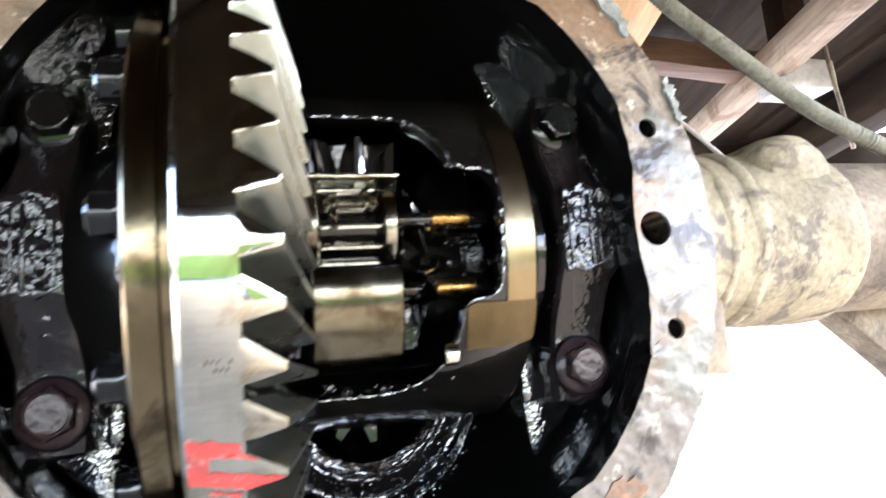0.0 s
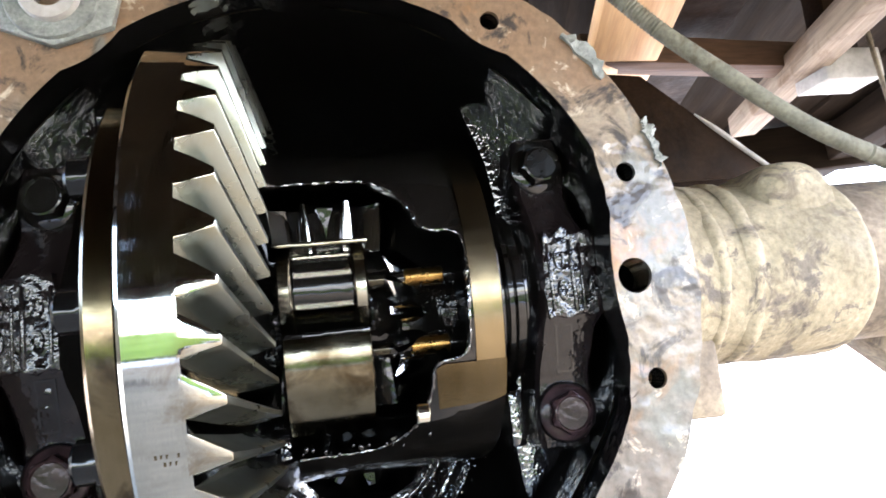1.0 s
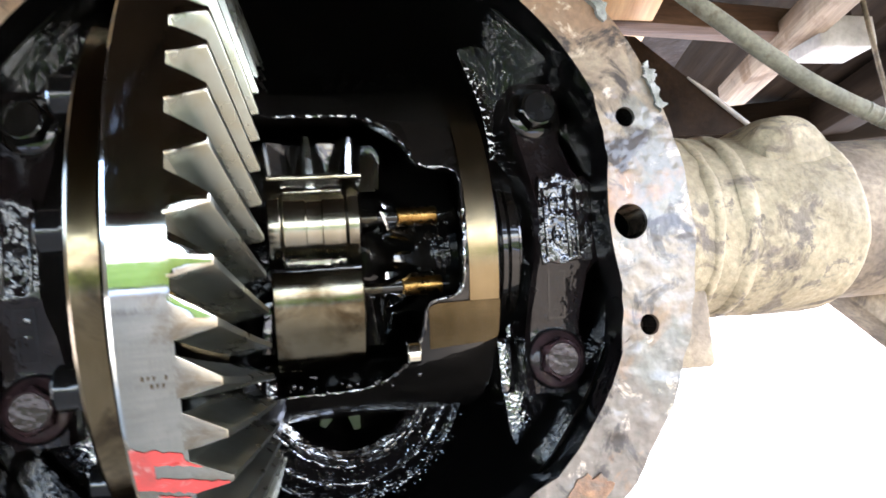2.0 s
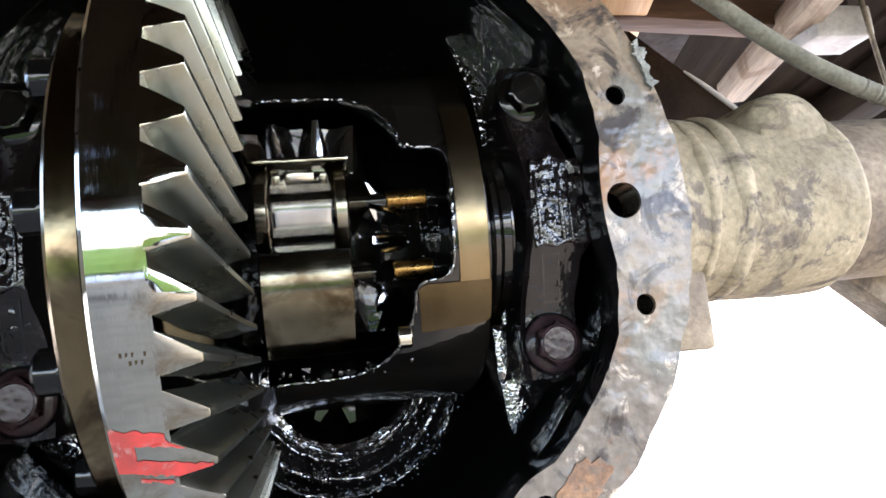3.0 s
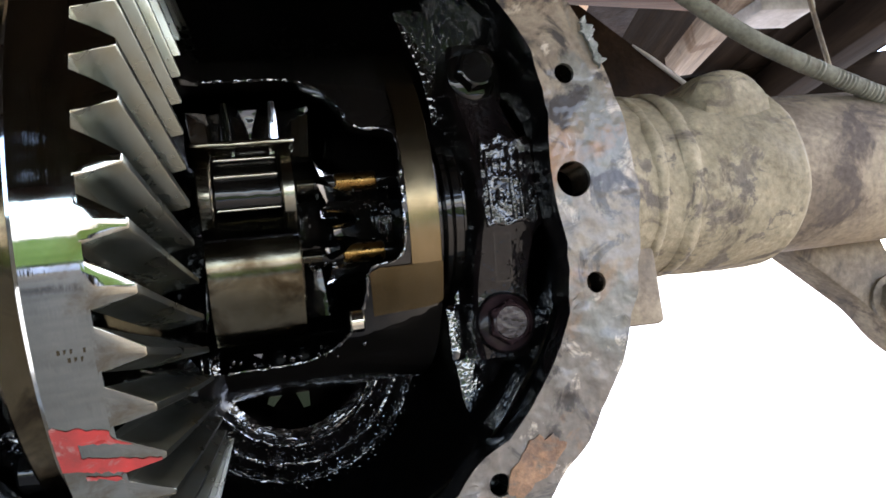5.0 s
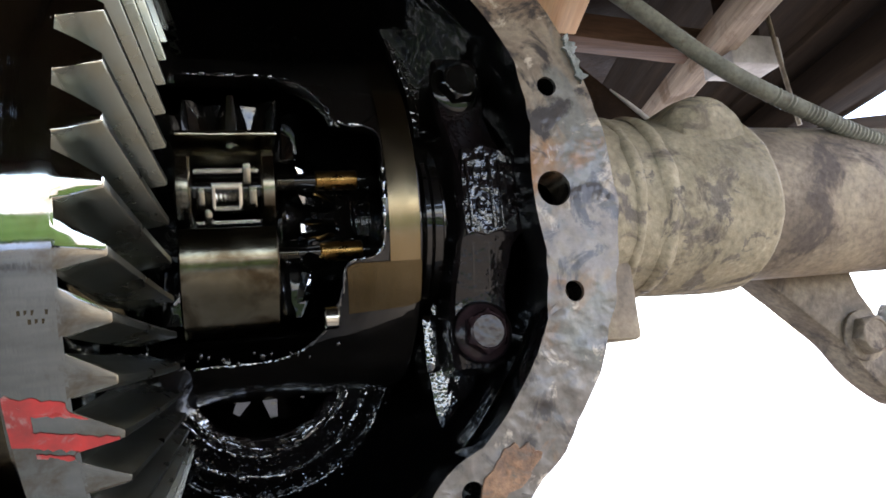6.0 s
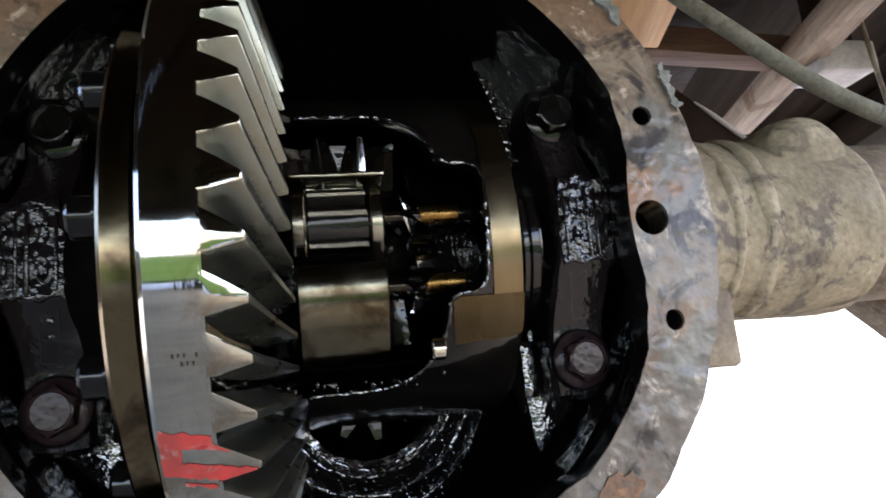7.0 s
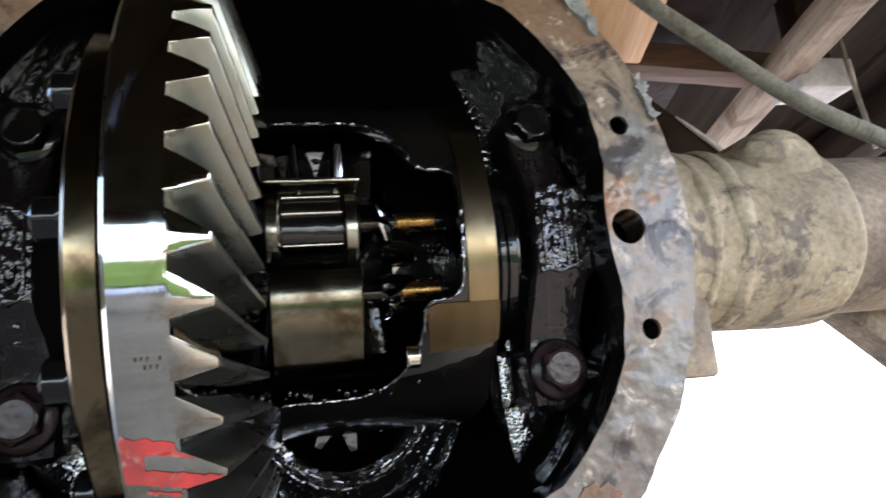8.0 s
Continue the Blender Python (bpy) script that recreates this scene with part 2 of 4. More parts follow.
def box(bm, lo, hi, bevel=0.0, m=None):
    geo = bmesh.ops.create_cube(bm, size=1)
    vs = geo["verts"]
    for v in vs:
        v.co = Vector([(a + b) / 2 + c * (b - a) for a, b, c in zip(lo, hi, v.co)])
    if bevel:
        es = {e for v in vs for e in v.link_edges}
        out = bmesh.ops.bevel(bm, geom=list(es), offset=bevel, segments=2, affect="EDGES", profile=0.5)
        vs = list({v for f in out["faces"] for v in f.verts} | {v for v in vs if v.is_valid})
    if m is not None:
        bmesh.ops.transform(bm, matrix=m, verts=vs)
    return vs


def lathe(bm, profile, n=64, a0=0.0, a1=2 * math.pi, axis="x", closed=True):
    """Turns a profile of (along, radius) about an axis. Angle 0 is the side towards -y (x axis) or +x (y axis)."""
    full = abs(a1 - a0 - 2 * math.pi) < 1e-6
    rows = []
    for i in range(n if full else n + 1):
        a = a0 + (a1 - a0) * i / n
        c, s = math.cos(a), math.sin(a)
        rows.append([bm.verts.new((u, -r * c, r * s) if axis == "x" else (r * c, u, r * s)) for u, r in profile])
    k = len(profile)
    for i in range(len(rows) if full else len(rows) - 1):
        p, q = rows[i], rows[(i + 1) % len(rows)]
        for j in range(k if closed else k - 1):
            bm.faces.new((p[j], p[(j + 1) % k], q[(j + 1) % k], q[j]))
    if closed and not full:
        bm.faces.new(rows[0])
        bm.faces.new(rows[-1])
    return rows


def prism(bm, outline, y0, y1, holes=(), bevel=0.0):
    """A plate in the x-z plane from y0 to y1, with holes through it."""
    loops = [outline, *holes]
    edges = []
    for lp in loops:
        vs = [bm.verts.new((x, y0, z)) for x, z in lp]
        edges += [bm.edges.new((vs[i], vs[(i + 1) % len(vs)])) for i in range(len(vs))]
    out = bmesh.ops.triangle_fill(bm, use_beauty=True, use_dissolve=False, edges=edges)
    faces = [g for g in out["geom"] if isinstance(g, bmesh.types.BMFace)]
    ex = bmesh.ops.extrude_face_region(bm, geom=faces)
    bmesh.ops.translate(bm, vec=(0, y1 - y0, 0), verts=[g for g in ex["geom"] if isinstance(g, bmesh.types.BMVert)])
    if bevel:
        es = [e for e in bm.edges if len(e.link_faces) == 2 and e.calc_face_angle(0) > 1.0]
        bmesh.ops.bevel(bm, geom=es, offset=bevel, segments=2, affect="EDGES", profile=0.5)


def ring_points(cx, cz, r, n=24, a0=0.0):
    return [(cx + r * math.cos(a0 + 2 * math.pi * i / n), cz + r * math.sin(a0 + 2 * math.pi * i / n)) for i in range(n)]


def sweep(bm, points, radius, n=10, cap=True):
    """A round bar along points; radius may be a number or a function of the way along (metres)."""
    pts = [Vector(p) for p in points]
    rows, run = [], 0.0
    up = Vector((0.13, 0.31, 0.94))
    for i, p in enumerate(pts):
        d = (pts[min(i + 1, len(pts) - 1)] - pts[max(i - 1, 0)]).normalized()
        s = d.cross(up).normalized()
        u = s.cross(d)
        if i:
            run += (p - pts[i - 1]).length
        r = radius(run) if callable(radius) else radius
        rows.append([bm.verts.new(p + r * (math.cos(2 * math.pi * k / n) * s + math.sin(2 * math.pi * k / n) * u)) for k in range(n)])
    for p, q in zip(rows, rows[1:]):
        for k in range(n):
            bm.faces.new((p[k], p[(k + 1) % n], q[(k + 1) % n], q[k]))
    if cap:
        bm.faces.new(rows[0])
        bm.faces.new(rows[-1])


def spline(points, n):
    """n points on a smooth curve through the given ones."""
    p = [Vector(q) for q in points]
    p = [2 * p[0] - p[1], *p, 2 * p[-1] - p[-2]]
    out = []
    for i in range(n):
        u = i / (n - 1) * (len(p) - 3)
        k = min(int(u), len(p) - 4)
        t = u - k
        a, b, c, d = p[k:k + 4]
        out.append(0.5 * (2 * b + (c - a) * t + (2 * a - 5 * b + 4 * c - d) * t * t + (3 * b - a - 3 * c + d) * t ** 3))
    return out


def rough_up(bm, amount, scale, keep=None):
    """Uneven, worn surface: every corner moves a little by smooth noise."""
    for v in bm.verts:
        if keep is None or not keep(v):
            v.co += amount * noise.noise_vector(v.co * scale)


def subdivided(bm, longest):
    for _ in range(6):
        es = [e for e in bm.edges if e.calc_length() > longest]
        if not es:
            break
        bmesh.ops.subdivide_edges(bm, edges=es, cuts=1, use_grid_fill=True)
        bmesh.ops.triangulate(bm, faces=[f for f in bm.faces if len(f.verts) > 4])


def hex_bolt(parent, x, y, z, size=0.0105, turn=0.2, material=BOLT):
    """A hexagon bolt head with its washer flange, facing -y."""
    bm = bmesh.new()
    m = pose(x, y, z)
    rows = []
    for yy, r, six in ((0.0, size * 1.30, 0), (-0.0022, size * 1.30, 0), (-0.0034, size * 1.12, 0)):
        rows.append([bm.verts.new((r * math.cos(2 * math.pi * k / 36), yy, r * math.sin(2 * math.pi * k / 36))) for k in range(36)])
    for p, q in zip(rows, rows[1:]):
        for k in range(36):
            bm.faces.new((p[k], p[(k + 1) % 36], q[(k + 1) % 36], q[k]))
    bm.faces.new(rows[-1])
    hexa = []
    for yy, f in ((-0.003, 1.0), (-0.0095, 1.0), (-0.0110, 0.88), (-0.0112, 0.80), (-0.0104, 0.74)):
        row = []
        for k in range(36):
            a = 2 * math.pi * k / 36
            sect = (a % (math.pi / 3)) - math.pi / 6
            r = size * 0.90 / math.cos(sect) if f == 1.0 else size * 0.98 * f
            row.append(bm.verts.new((r * math.cos(a + turn), yy, r * math.sin(a + turn))))
        hexa.append(row)
    for p, q in zip(hexa, hexa[1:]):
        for k in range(36):
            bm.faces.new((p[k], p[(k + 1) % 36], q[(k + 1) % 36], q[k]))
    bm.faces.new(hexa[-1])
    return part("bolt", bm, material, parent, "hexagon bolt head coated in dark oil", at=m)


# ======== ground ========
def make_ground():
    bm = bmesh.new()
    bmesh.ops.create_grid(bm, x_segments=40, y_segments=40, size=400)
    tagged(part("ground", bm, GROUND, None, "", at=pose(0, 0, 0)), "pale packed bare ground under and round the truck", "ground", kind="structure")
    # unseen patch, added to darken reflections and bounce from the shaded ground
    bm = bmesh.new()
    bmesh.ops.create_grid(bm, x_segments=60, y_segments=50, size=1)
    for v in bm.verts:
        edge = 1 + 0.12 * noise.noise(Vector((v.co.x * 3, v.co.y * 3, 0)))
        v.co = Vector((2.2 * v.co.x * edge, -0.55 + 1.15 * v.co.y * edge, 0.005 + 0.002 * noise.noise(v.co * 9)))
    tagged(part("dark_ground", bm, SHADED_GROUND, None), "ground patch coloured darker for the shade under the truck", "ground", kind="structure")
    bm = bmesh.new()
    box(bm, (-30, -5.2, 0.004), (30, -1.75, 0.03))
    subdivided(bm, 0.6)
    rough_up(bm, 0.03, 1.7, lambda v: v.co.z < 0.01)
    tagged(part("lawn", bm, GRASS, None, "", at=pose(0, 0, 0)), "strip of short green grass beside the yard", "grass", kind="stuff")


make_ground()


# ======== the truck's wooden bed overhead ========
UX, UY = math.sin(radians(15.7)), math.cos(radians(15.7))


BED_SIZE = 0.80


def under_bed(p):
    """A place under the bed, laid out from the bolt hole in the pale beam."""
    return Vector((0.417, 0.222, 0.189)) + BED_SIZE * (Vector(p) - Vector((0.505, 0.351, 0.218)))


def timber(name, p, q, width, thick, material, parent=None, bevel=0.003):
    """A beam from p to q (undersides' centre line), width across and thick upwards."""
    p, q = under_bed(p), under_bed(q)
    width, thick = BED_SIZE * width, BED_SIZE * thick
    d = (q - p)
    bm = bmesh.new()
    box(bm, (0, -width / 2, 0), (d.length, width / 2, thick), bevel)
    subdivided(bm, 0.12)
    rough_up(bm, 0.0012, 22)
    e = d.normalized()
    side = Vector((0, 0, 1)).cross(e).normalized()
    m = Matrix((e, side, e.cross(side))).transposed().to_4x4()
    ob = part(name, bm, material, parent)
    ob.matrix_basis = Matrix.Translation(p if parent else p + Vector((0, 0, H))) @ m
    return ob


def along(x, y, z, s):
    return (x + s * UX, y + s * UY, z)


def make_bed():
    bed = root("truck_bed", "underside of a truck bed made of dusty brown boards", "truck bed", 0, 0, 0)
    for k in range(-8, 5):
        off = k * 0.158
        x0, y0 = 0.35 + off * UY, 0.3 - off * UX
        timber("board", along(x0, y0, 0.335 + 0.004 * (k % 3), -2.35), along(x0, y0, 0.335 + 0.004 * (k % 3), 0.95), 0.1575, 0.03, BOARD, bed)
    beam = tagged(timber("bed_beam", along(0.565, 0.565, 0.218, 0.04), along(0.565, 0.565, 0.218, -0.75), 0.038, 0.032, WOOD), "pale weathered timber beam with a bolt hole under the bed", "beam")
    bm = bmesh.new()
    lathe(bm, [(0.0, 0.0085), (0.0, 0.006), (0.012, 0.006), (0.012, 0.0085)], 20, axis="y")
    part("bolt_hole", bm, RAILM, beam, "dark bolt hole", at=pose(0.262 * BED_SIZE, 0.003, 0.0095, 90, 0, 0))
    tagged(timber("bed_plank", along(0.312, 0.46, 0.242, 0.12), along(0.312, 0.46, 0.242, -0.42), 0.078, 0.025, FRESH), "fresh yellow sawn plank under the truck bed", "plank")
    bm = bmesh.new()
    box(bm, (0.20, 0.243, 0.2055), (0.455, 0.272, 0.231), 0.0015, Matrix.Translation((0.33, 0.255, 0.21)) @ pose(0, 0, 0, 0, 1.5, 5) @ Matrix.Translation((-0.33, -0.255, -0.21)))
    subdivided(bm, 0.04)
    rough_up(bm, 0.001, 30)
    tagged(part("cross_member", bm, REDWOOD, None, at=pose(0, 0, H)), "red-brown timber cross member under the bed", "beam")
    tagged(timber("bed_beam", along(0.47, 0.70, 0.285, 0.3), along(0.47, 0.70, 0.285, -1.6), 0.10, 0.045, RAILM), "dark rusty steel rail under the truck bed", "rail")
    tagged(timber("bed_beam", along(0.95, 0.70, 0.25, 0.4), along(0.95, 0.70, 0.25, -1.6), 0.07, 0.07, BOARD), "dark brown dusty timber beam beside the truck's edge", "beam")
    bm = bmesh.new()
    box(bm, (0.424, 0.219, 0.177), (0.483, 0.262, 0.206), 0.0015)
    subdivided(bm, 0.012)
    rough_up(bm, 0.0008, 40)
    block = tagged(part("block", bm, WHITE, None, at=pose(0, 0, H)), "white-painted wooden block fixed under the bed", "block")
    bm = bmesh.new()
    box(bm, (0.440, 0.226, 0.204), (0.468, 0.252, 0.282), 0.001)
    part("hanger", bm, RAILM, block, "dark steel hanger")
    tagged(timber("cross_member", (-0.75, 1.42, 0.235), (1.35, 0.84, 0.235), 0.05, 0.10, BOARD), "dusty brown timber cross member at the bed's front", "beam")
    # steel plate with a worn bright lower edge, behind the axle tube
    bm = bmesh.new()
    prism(bm, [(0.11, 0.215), (0.262, 0.200), (0.312, 0.158), (0.378, 0.1025), (0.385, 0.03), (0.11, 0.03)], 0.2500, 0.2560, bevel=0.0008)
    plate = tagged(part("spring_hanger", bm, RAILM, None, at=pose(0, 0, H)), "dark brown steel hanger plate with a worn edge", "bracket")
    bm = bmesh.new()
    box(bm, (0.15, 0.075, 0.02), (0.26, 0.2495, 0.06), 0.002)
    part("saddle", bm, RAILM, plate)
    bm = bmesh.new()
    box(bm, (0.11, 0.2563, 0.185), (0.17, 0.267, 0.283), 0.002)
    part("hanger_strap", bm, RAILM, plate)
    bm = bmesh.new()
    sweep(bm, spline([(0.308, 0.2495, 0.161), (0.330, 0.2492, 0.143), (0.354, 0.2492, 0.1226), (0.380, 0.2492, 0.101)], 16), lambda q: 0.0008 + 0.0016 * math.sin(min(q / 0.03, 1.0) * 1.5), 8)
    part("worn_edge", bm, WHITE, plate, "edge worn pale")
    bm = bmesh.new()
    sweep(bm, spline([(0.464, 0.214, 0.282), (0.469, 0.213, 0.210), (0.473, 0.212, 0.160), (0.478, 0.211, 0.112)], 14), 0.0022, 8)
    tagged(part("brake_rod", bm, TUBE, None, at=pose(0, 0, H)), "thin grey steel rod hanging from the bed", "rod")
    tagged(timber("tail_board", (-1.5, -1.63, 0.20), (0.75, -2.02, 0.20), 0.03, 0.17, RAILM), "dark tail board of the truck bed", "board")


make_bed()


# ======== axle housing ========
FX = -0.038      # centre of the housing's round opening


def flange_inner(a):
    r = 0.150
    for c, w, d in ((0, 0.30, 0.012), (math.pi, 0.30, 0.012)):
        e = (a - c + math.pi) % (2 * math.pi) - math.pi
        r -= d * max(0.0, 1 - (e / w) ** 2)
    for k in range(10):
        c = math.pi / 10 + k * math.pi / 5
        e = (a - c + math.pi) % (2 * math.pi) - math.pi
        r -= 0.0035 * max(0.0, 1 - (e / 0.10) ** 2)
    return r


def make_housing():
    ax = root("axle_housing", "muddy cast-iron axle housing, its round opening uncovered", "axle")
    n = 150
    inner = [(FX + flange_inner(2 * math.pi * i / n) * math.cos(2 * math.pi * i / n), flange_inner(2 * math.pi * i / n) * math.sin(2 * math.pi * i / n)) for i in range(n)]
    outer = []
    for i in range(n):
        a = 2 * math.pi * i / n
        r = 0.180 + 0.0022 * noise.noise(Vector((9 * math.cos(a), 9 * math.sin(a), 0))) + 0.0016 * noise.noise(Vector((30 * math.cos(a), 30 * math.sin(a), 2)))
        outer.append((FX + r * math.cos(a), r * math.sin(a)))
    holes = [inner]
    for k in range(10):
        a = math.pi / 10 + k * math.pi / 5
        holes.append(ring_points(FX + 0.1595 * math.cos(a), 0.1595 * math.sin(a), 0.0049, 18))
    for s in (0, math.pi):
        holes.append(ring_points(FX + 0.1485 * math.cos(s), -0.001, 0.0084, 24))
    bm = bmesh.new()
    prism(bm, outer, 0.0, 0.020, holes)
    # caked oily dirt makes the face uneven, most of all on its lower half
    subdivided(bm, 0.0055)
    for v in bm.verts:
        if v.co.y < 0.0005:
            low = min(1.0, max(0.12, (-0.01 - v.co.z) / 0.05))
            run = noise.noise(Vector((v.co.x * 170, v.co.z * 70, 1.0))) + 0.5 * noise.noise(Vector((v.co.x * 300, v.co.z * 260, 7.0)))
            v.co.y -= 0.0017 * low * max(0.0, run)
    fl = part("flange", bm, FLANGE, ax, "worn flange face with rust and old gasket traces")
    fl.data.materials.append(OIL)
    for p in fl.data.polygons:
        c = p.center
        if abs(p.normal.y) < 0.5 and math.hypot(c.x - FX, c.z) < 0.1515 and math.hypot(abs(c.x - FX) - 0.1485, c.z) > 0.0095:
            p.material_index = 1
    for k, hole in enumerate(holes[1:]):
        cx = sum(p[0] for p in hole) / len(hole)
        cz = sum(p[1] for p in hole) / len(hole)
        r = (0.0086 if k >= 10 else 0.0050)
        bm = bmesh.new()
        turns = [(0.0015 + 0.0011 * q, r - (0.0001 if q % 2 else 0.0005)) for q in range(14)] if k < 10 else [(0.002, r - 0.0002)]
        lathe(bm, [*turns, (0.045, r - 0.0002), (0.045, 0.0)], 24, axis="y", closed=False)
        part("threaded_hole", bm, OIL, ax, "dark oily hole", at=pose(cx, 0, cz))
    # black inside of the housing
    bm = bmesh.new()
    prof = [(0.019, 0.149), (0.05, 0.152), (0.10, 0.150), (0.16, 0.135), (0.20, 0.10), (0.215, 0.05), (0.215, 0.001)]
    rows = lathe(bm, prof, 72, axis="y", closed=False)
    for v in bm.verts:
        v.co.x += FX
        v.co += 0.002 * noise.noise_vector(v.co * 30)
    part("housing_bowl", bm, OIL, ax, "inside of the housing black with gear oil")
    bm = bmesh.new()
    lathe(bm, [(0.0195, 0.1795), (0.06, 0.170), (0.13, 0.160), (0.20, 0.12), (0.235, 0.06), (0.235, 0.001)], 72, axis="y", closed=False)
    for v in bm.verts:
        v.co.x += FX
    part("housing_shell", bm, MUD, ax, "outside of the housing caked with mud")
    # a thin polished rod stands for the highlight on the casting's rear edge
    bm = bmesh.new()
    sweep(bm, spline([(-0.057, 0.1235, 0.1445), (-0.040, 0.1300, 0.1438), (-0.022, 0.1372, 0.1410)], 24), lambda q: 0.0003 + 0.00025 * abs(math.sin(q * 520)), 6)
    part("edge_highlight", bm, POLISH, ax, "thin bright line standing for a highlight on the oily wall")
    # axle tubes
    for sgn in (1, -1):
        bm = bmesh.new()
        prof = [(0.130, 0.0515), (0.140, 0.051), (0.150, 0.0495), (0.170, 0.0490), (0.205, 0.0500), (0.231, 0.0505), (0.2405, 0.0500), (0.2440, 0.0475), (0.2450, 0.0450)]
        prof = [(FX + (u - FX), r) for u, r in prof]
        fine = []
        for (u, r), (u2, r2) in zip(prof, prof[1:]):
            fine += [(u + (u2 - u) * k / 5, r + (r2 - r) * k / 5) for k in range(5)]
        fine.append(prof[-1])
        lathe(bm, fine, 72, closed=False)
        for v in bm.verts:
            v.co += 0.0016 * noise.noise_vector(v.co * 38) + 0.0006 * noise.noise_vector(v.co * 130)
            v.co.y += 0.052
            if sgn < 0:
                v.co.x = 2 * FX - v.co.x
        part("tube_socket", bm, MUD, ax, "cast tube socket smeared with pale dried mud")
        bm = bmesh.new()
        lathe(bm, [(0.225 + 0.035 * k, 0.0452) for k in range(24)], 48, closed=False)
        for v in bm.verts:
            v.co += 0.0007 * noise.noise_vector(v.co * 40)
            v.co.y += 0.052
            if sgn < 0:
                v.co.x = 2 * FX - v.co.x
        part("axle_tube", bm, TUBE, ax, "dusty grey-brown axle tube")
    # boss on the socket
    bm = bmesh.new()
    lathe(bm, [(0.060, 0.0), (0.060, 0.026), (0.030, 0.0255), (0.017, 0.0235), (0.0115, 0.019), (0.0095, 0.012), (0.009, 0.0)], 40, axis="y", closed=False)
    for v in bm.verts:
        v.co += Vector((0.213, 0, 0.0295)) + 0.0016 * noise.noise_vector(v.co * 60)
    part("boss", bm, MUD, ax, "rounded muddy lug")
    # step block behind the flange
    bm = bmesh.new()
    box(bm, (0.118, 0.018, -0.073), (0.157, 0.06, -0.030), 0.003)
    rough_up(bm, 0.001, 60)
    part("stop_block", bm, TUBE, ax, "square cast stop behind the flange")
    # ribs of mud on the socket: casting steps
    for u, w in ((0.158, 0.004), (0.176, 0.005)):
        bm = bmesh.new()
        lathe(bm, [(u - w, 0.0490), (u - w * 0.4, 0.0506), (u + w * 0.4, 0.0506), (u + w, 0.0490)], 48)
        for v in bm.verts:
            v.co.y += 0.052
            v.co += 0.0012 * noise.noise_vector(v.co * 55)
        part("casting_rib", bm, MUD, ax)
    # old gasket scraps along the flange's rim
    for a, ln, wd, rr in ((0.665, 0.030, 0.0062, 0.1778), (0.40, 0.010, 0.0035, 0.1805), (0.345, 0.020, 0.0036, 0.1785), (0.99, 0.024, 0.0050, 0.178)):
        bm = bmesh.new()
        m = 14
        rng = random.Random(int(a * 1000))
        lo, hi = [], []
        for i in range(m + 1):
            b = a + (i / m - 0.5) * ln / rr
            lo.append((FX + (rr - wd / 2 + rng.uniform(-0.001, 0.0012)) * math.cos(b), (rr - wd / 2) * math.sin(b)))
            h = rr + wd / 2 * (1 - (2 * i / m - 1) ** 4) + rng.uniform(-0.0015, 0.002)
            hi.append((FX + h * math.cos(b), h * math.sin(b)))
        prism(bm, lo + hi[::-1], -0.0022, -0.0003)
        rough_up(bm, 0.0012, 160)
        part("gasket_scrap", bm, GASKET, ax, "torn scrap of grey-green gasket", smooth=False)
    # rust round one of the lower holes
    bm = bmesh.new()
    ca, cr = -0.845, 0.1655
    cx, cz = FX + cr * math.cos(ca), cr * math.sin(ca)
    outline = []
    for k in range(40):
        b = 2 * math.pi * k / 40
        rr = 1 + 0.4 * noise.noise(Vector((1.5 * math.cos(b), 1.5 * math.sin(b), 3.3))) + 0.16 * noise.noise(Vector((6 * math.cos(b), 6 * math.sin(b), 1.3)))
        du, dv = 0.0175 * rr * math.cos(b), 0.0075 * rr * math.sin(b)
        outline.append((cx - du * math.sin(ca) + dv * math.cos(ca), cz + du * math.cos(ca) + dv * math.sin(ca)))
    prism(bm, outline, -0.0012, 0.0004)
    part("rust_scale", bm, RUST, ax, "orange rust scale by a bolt hole")
    # small flat under the rim: bracket with a bushing at the top
    br = part("bracket", bracket_mesh(), GASKET, ax, "grey bracket plate on the flange")
    for r0, r1, y0, y1, mt in ((0.0125, 0.0068, -0.0105, -0.003, WHITE), (0.0195, 0.0125, -0.007, -0.003, GASKET)):
        bm = bmesh.new()
        lathe(bm, [(y0, r1), (y0, r0 - 0.0006), (y0 + 0.0008, r0), (y1, r0), (y1, r1)], 30, axis="y")
        part("bushing", bm, mt, br, "pale ring bushing", at=pose(-0.139, 0, 0.143))
    return ax


def bracket_mesh():
    bm = bmesh.new()
    prism(bm, [(-0.166, 0.132), (-0.139, 0.121), (-0.115, 0.129), (-0.110, 0.150), (-0.118, 0.175), (-0.166, 0.175)], -0.005, -0.0003, [ring_points(-0.139, 0.143, 0.0065, 20)], 0.0006)
    return bm


axle = make_housing()


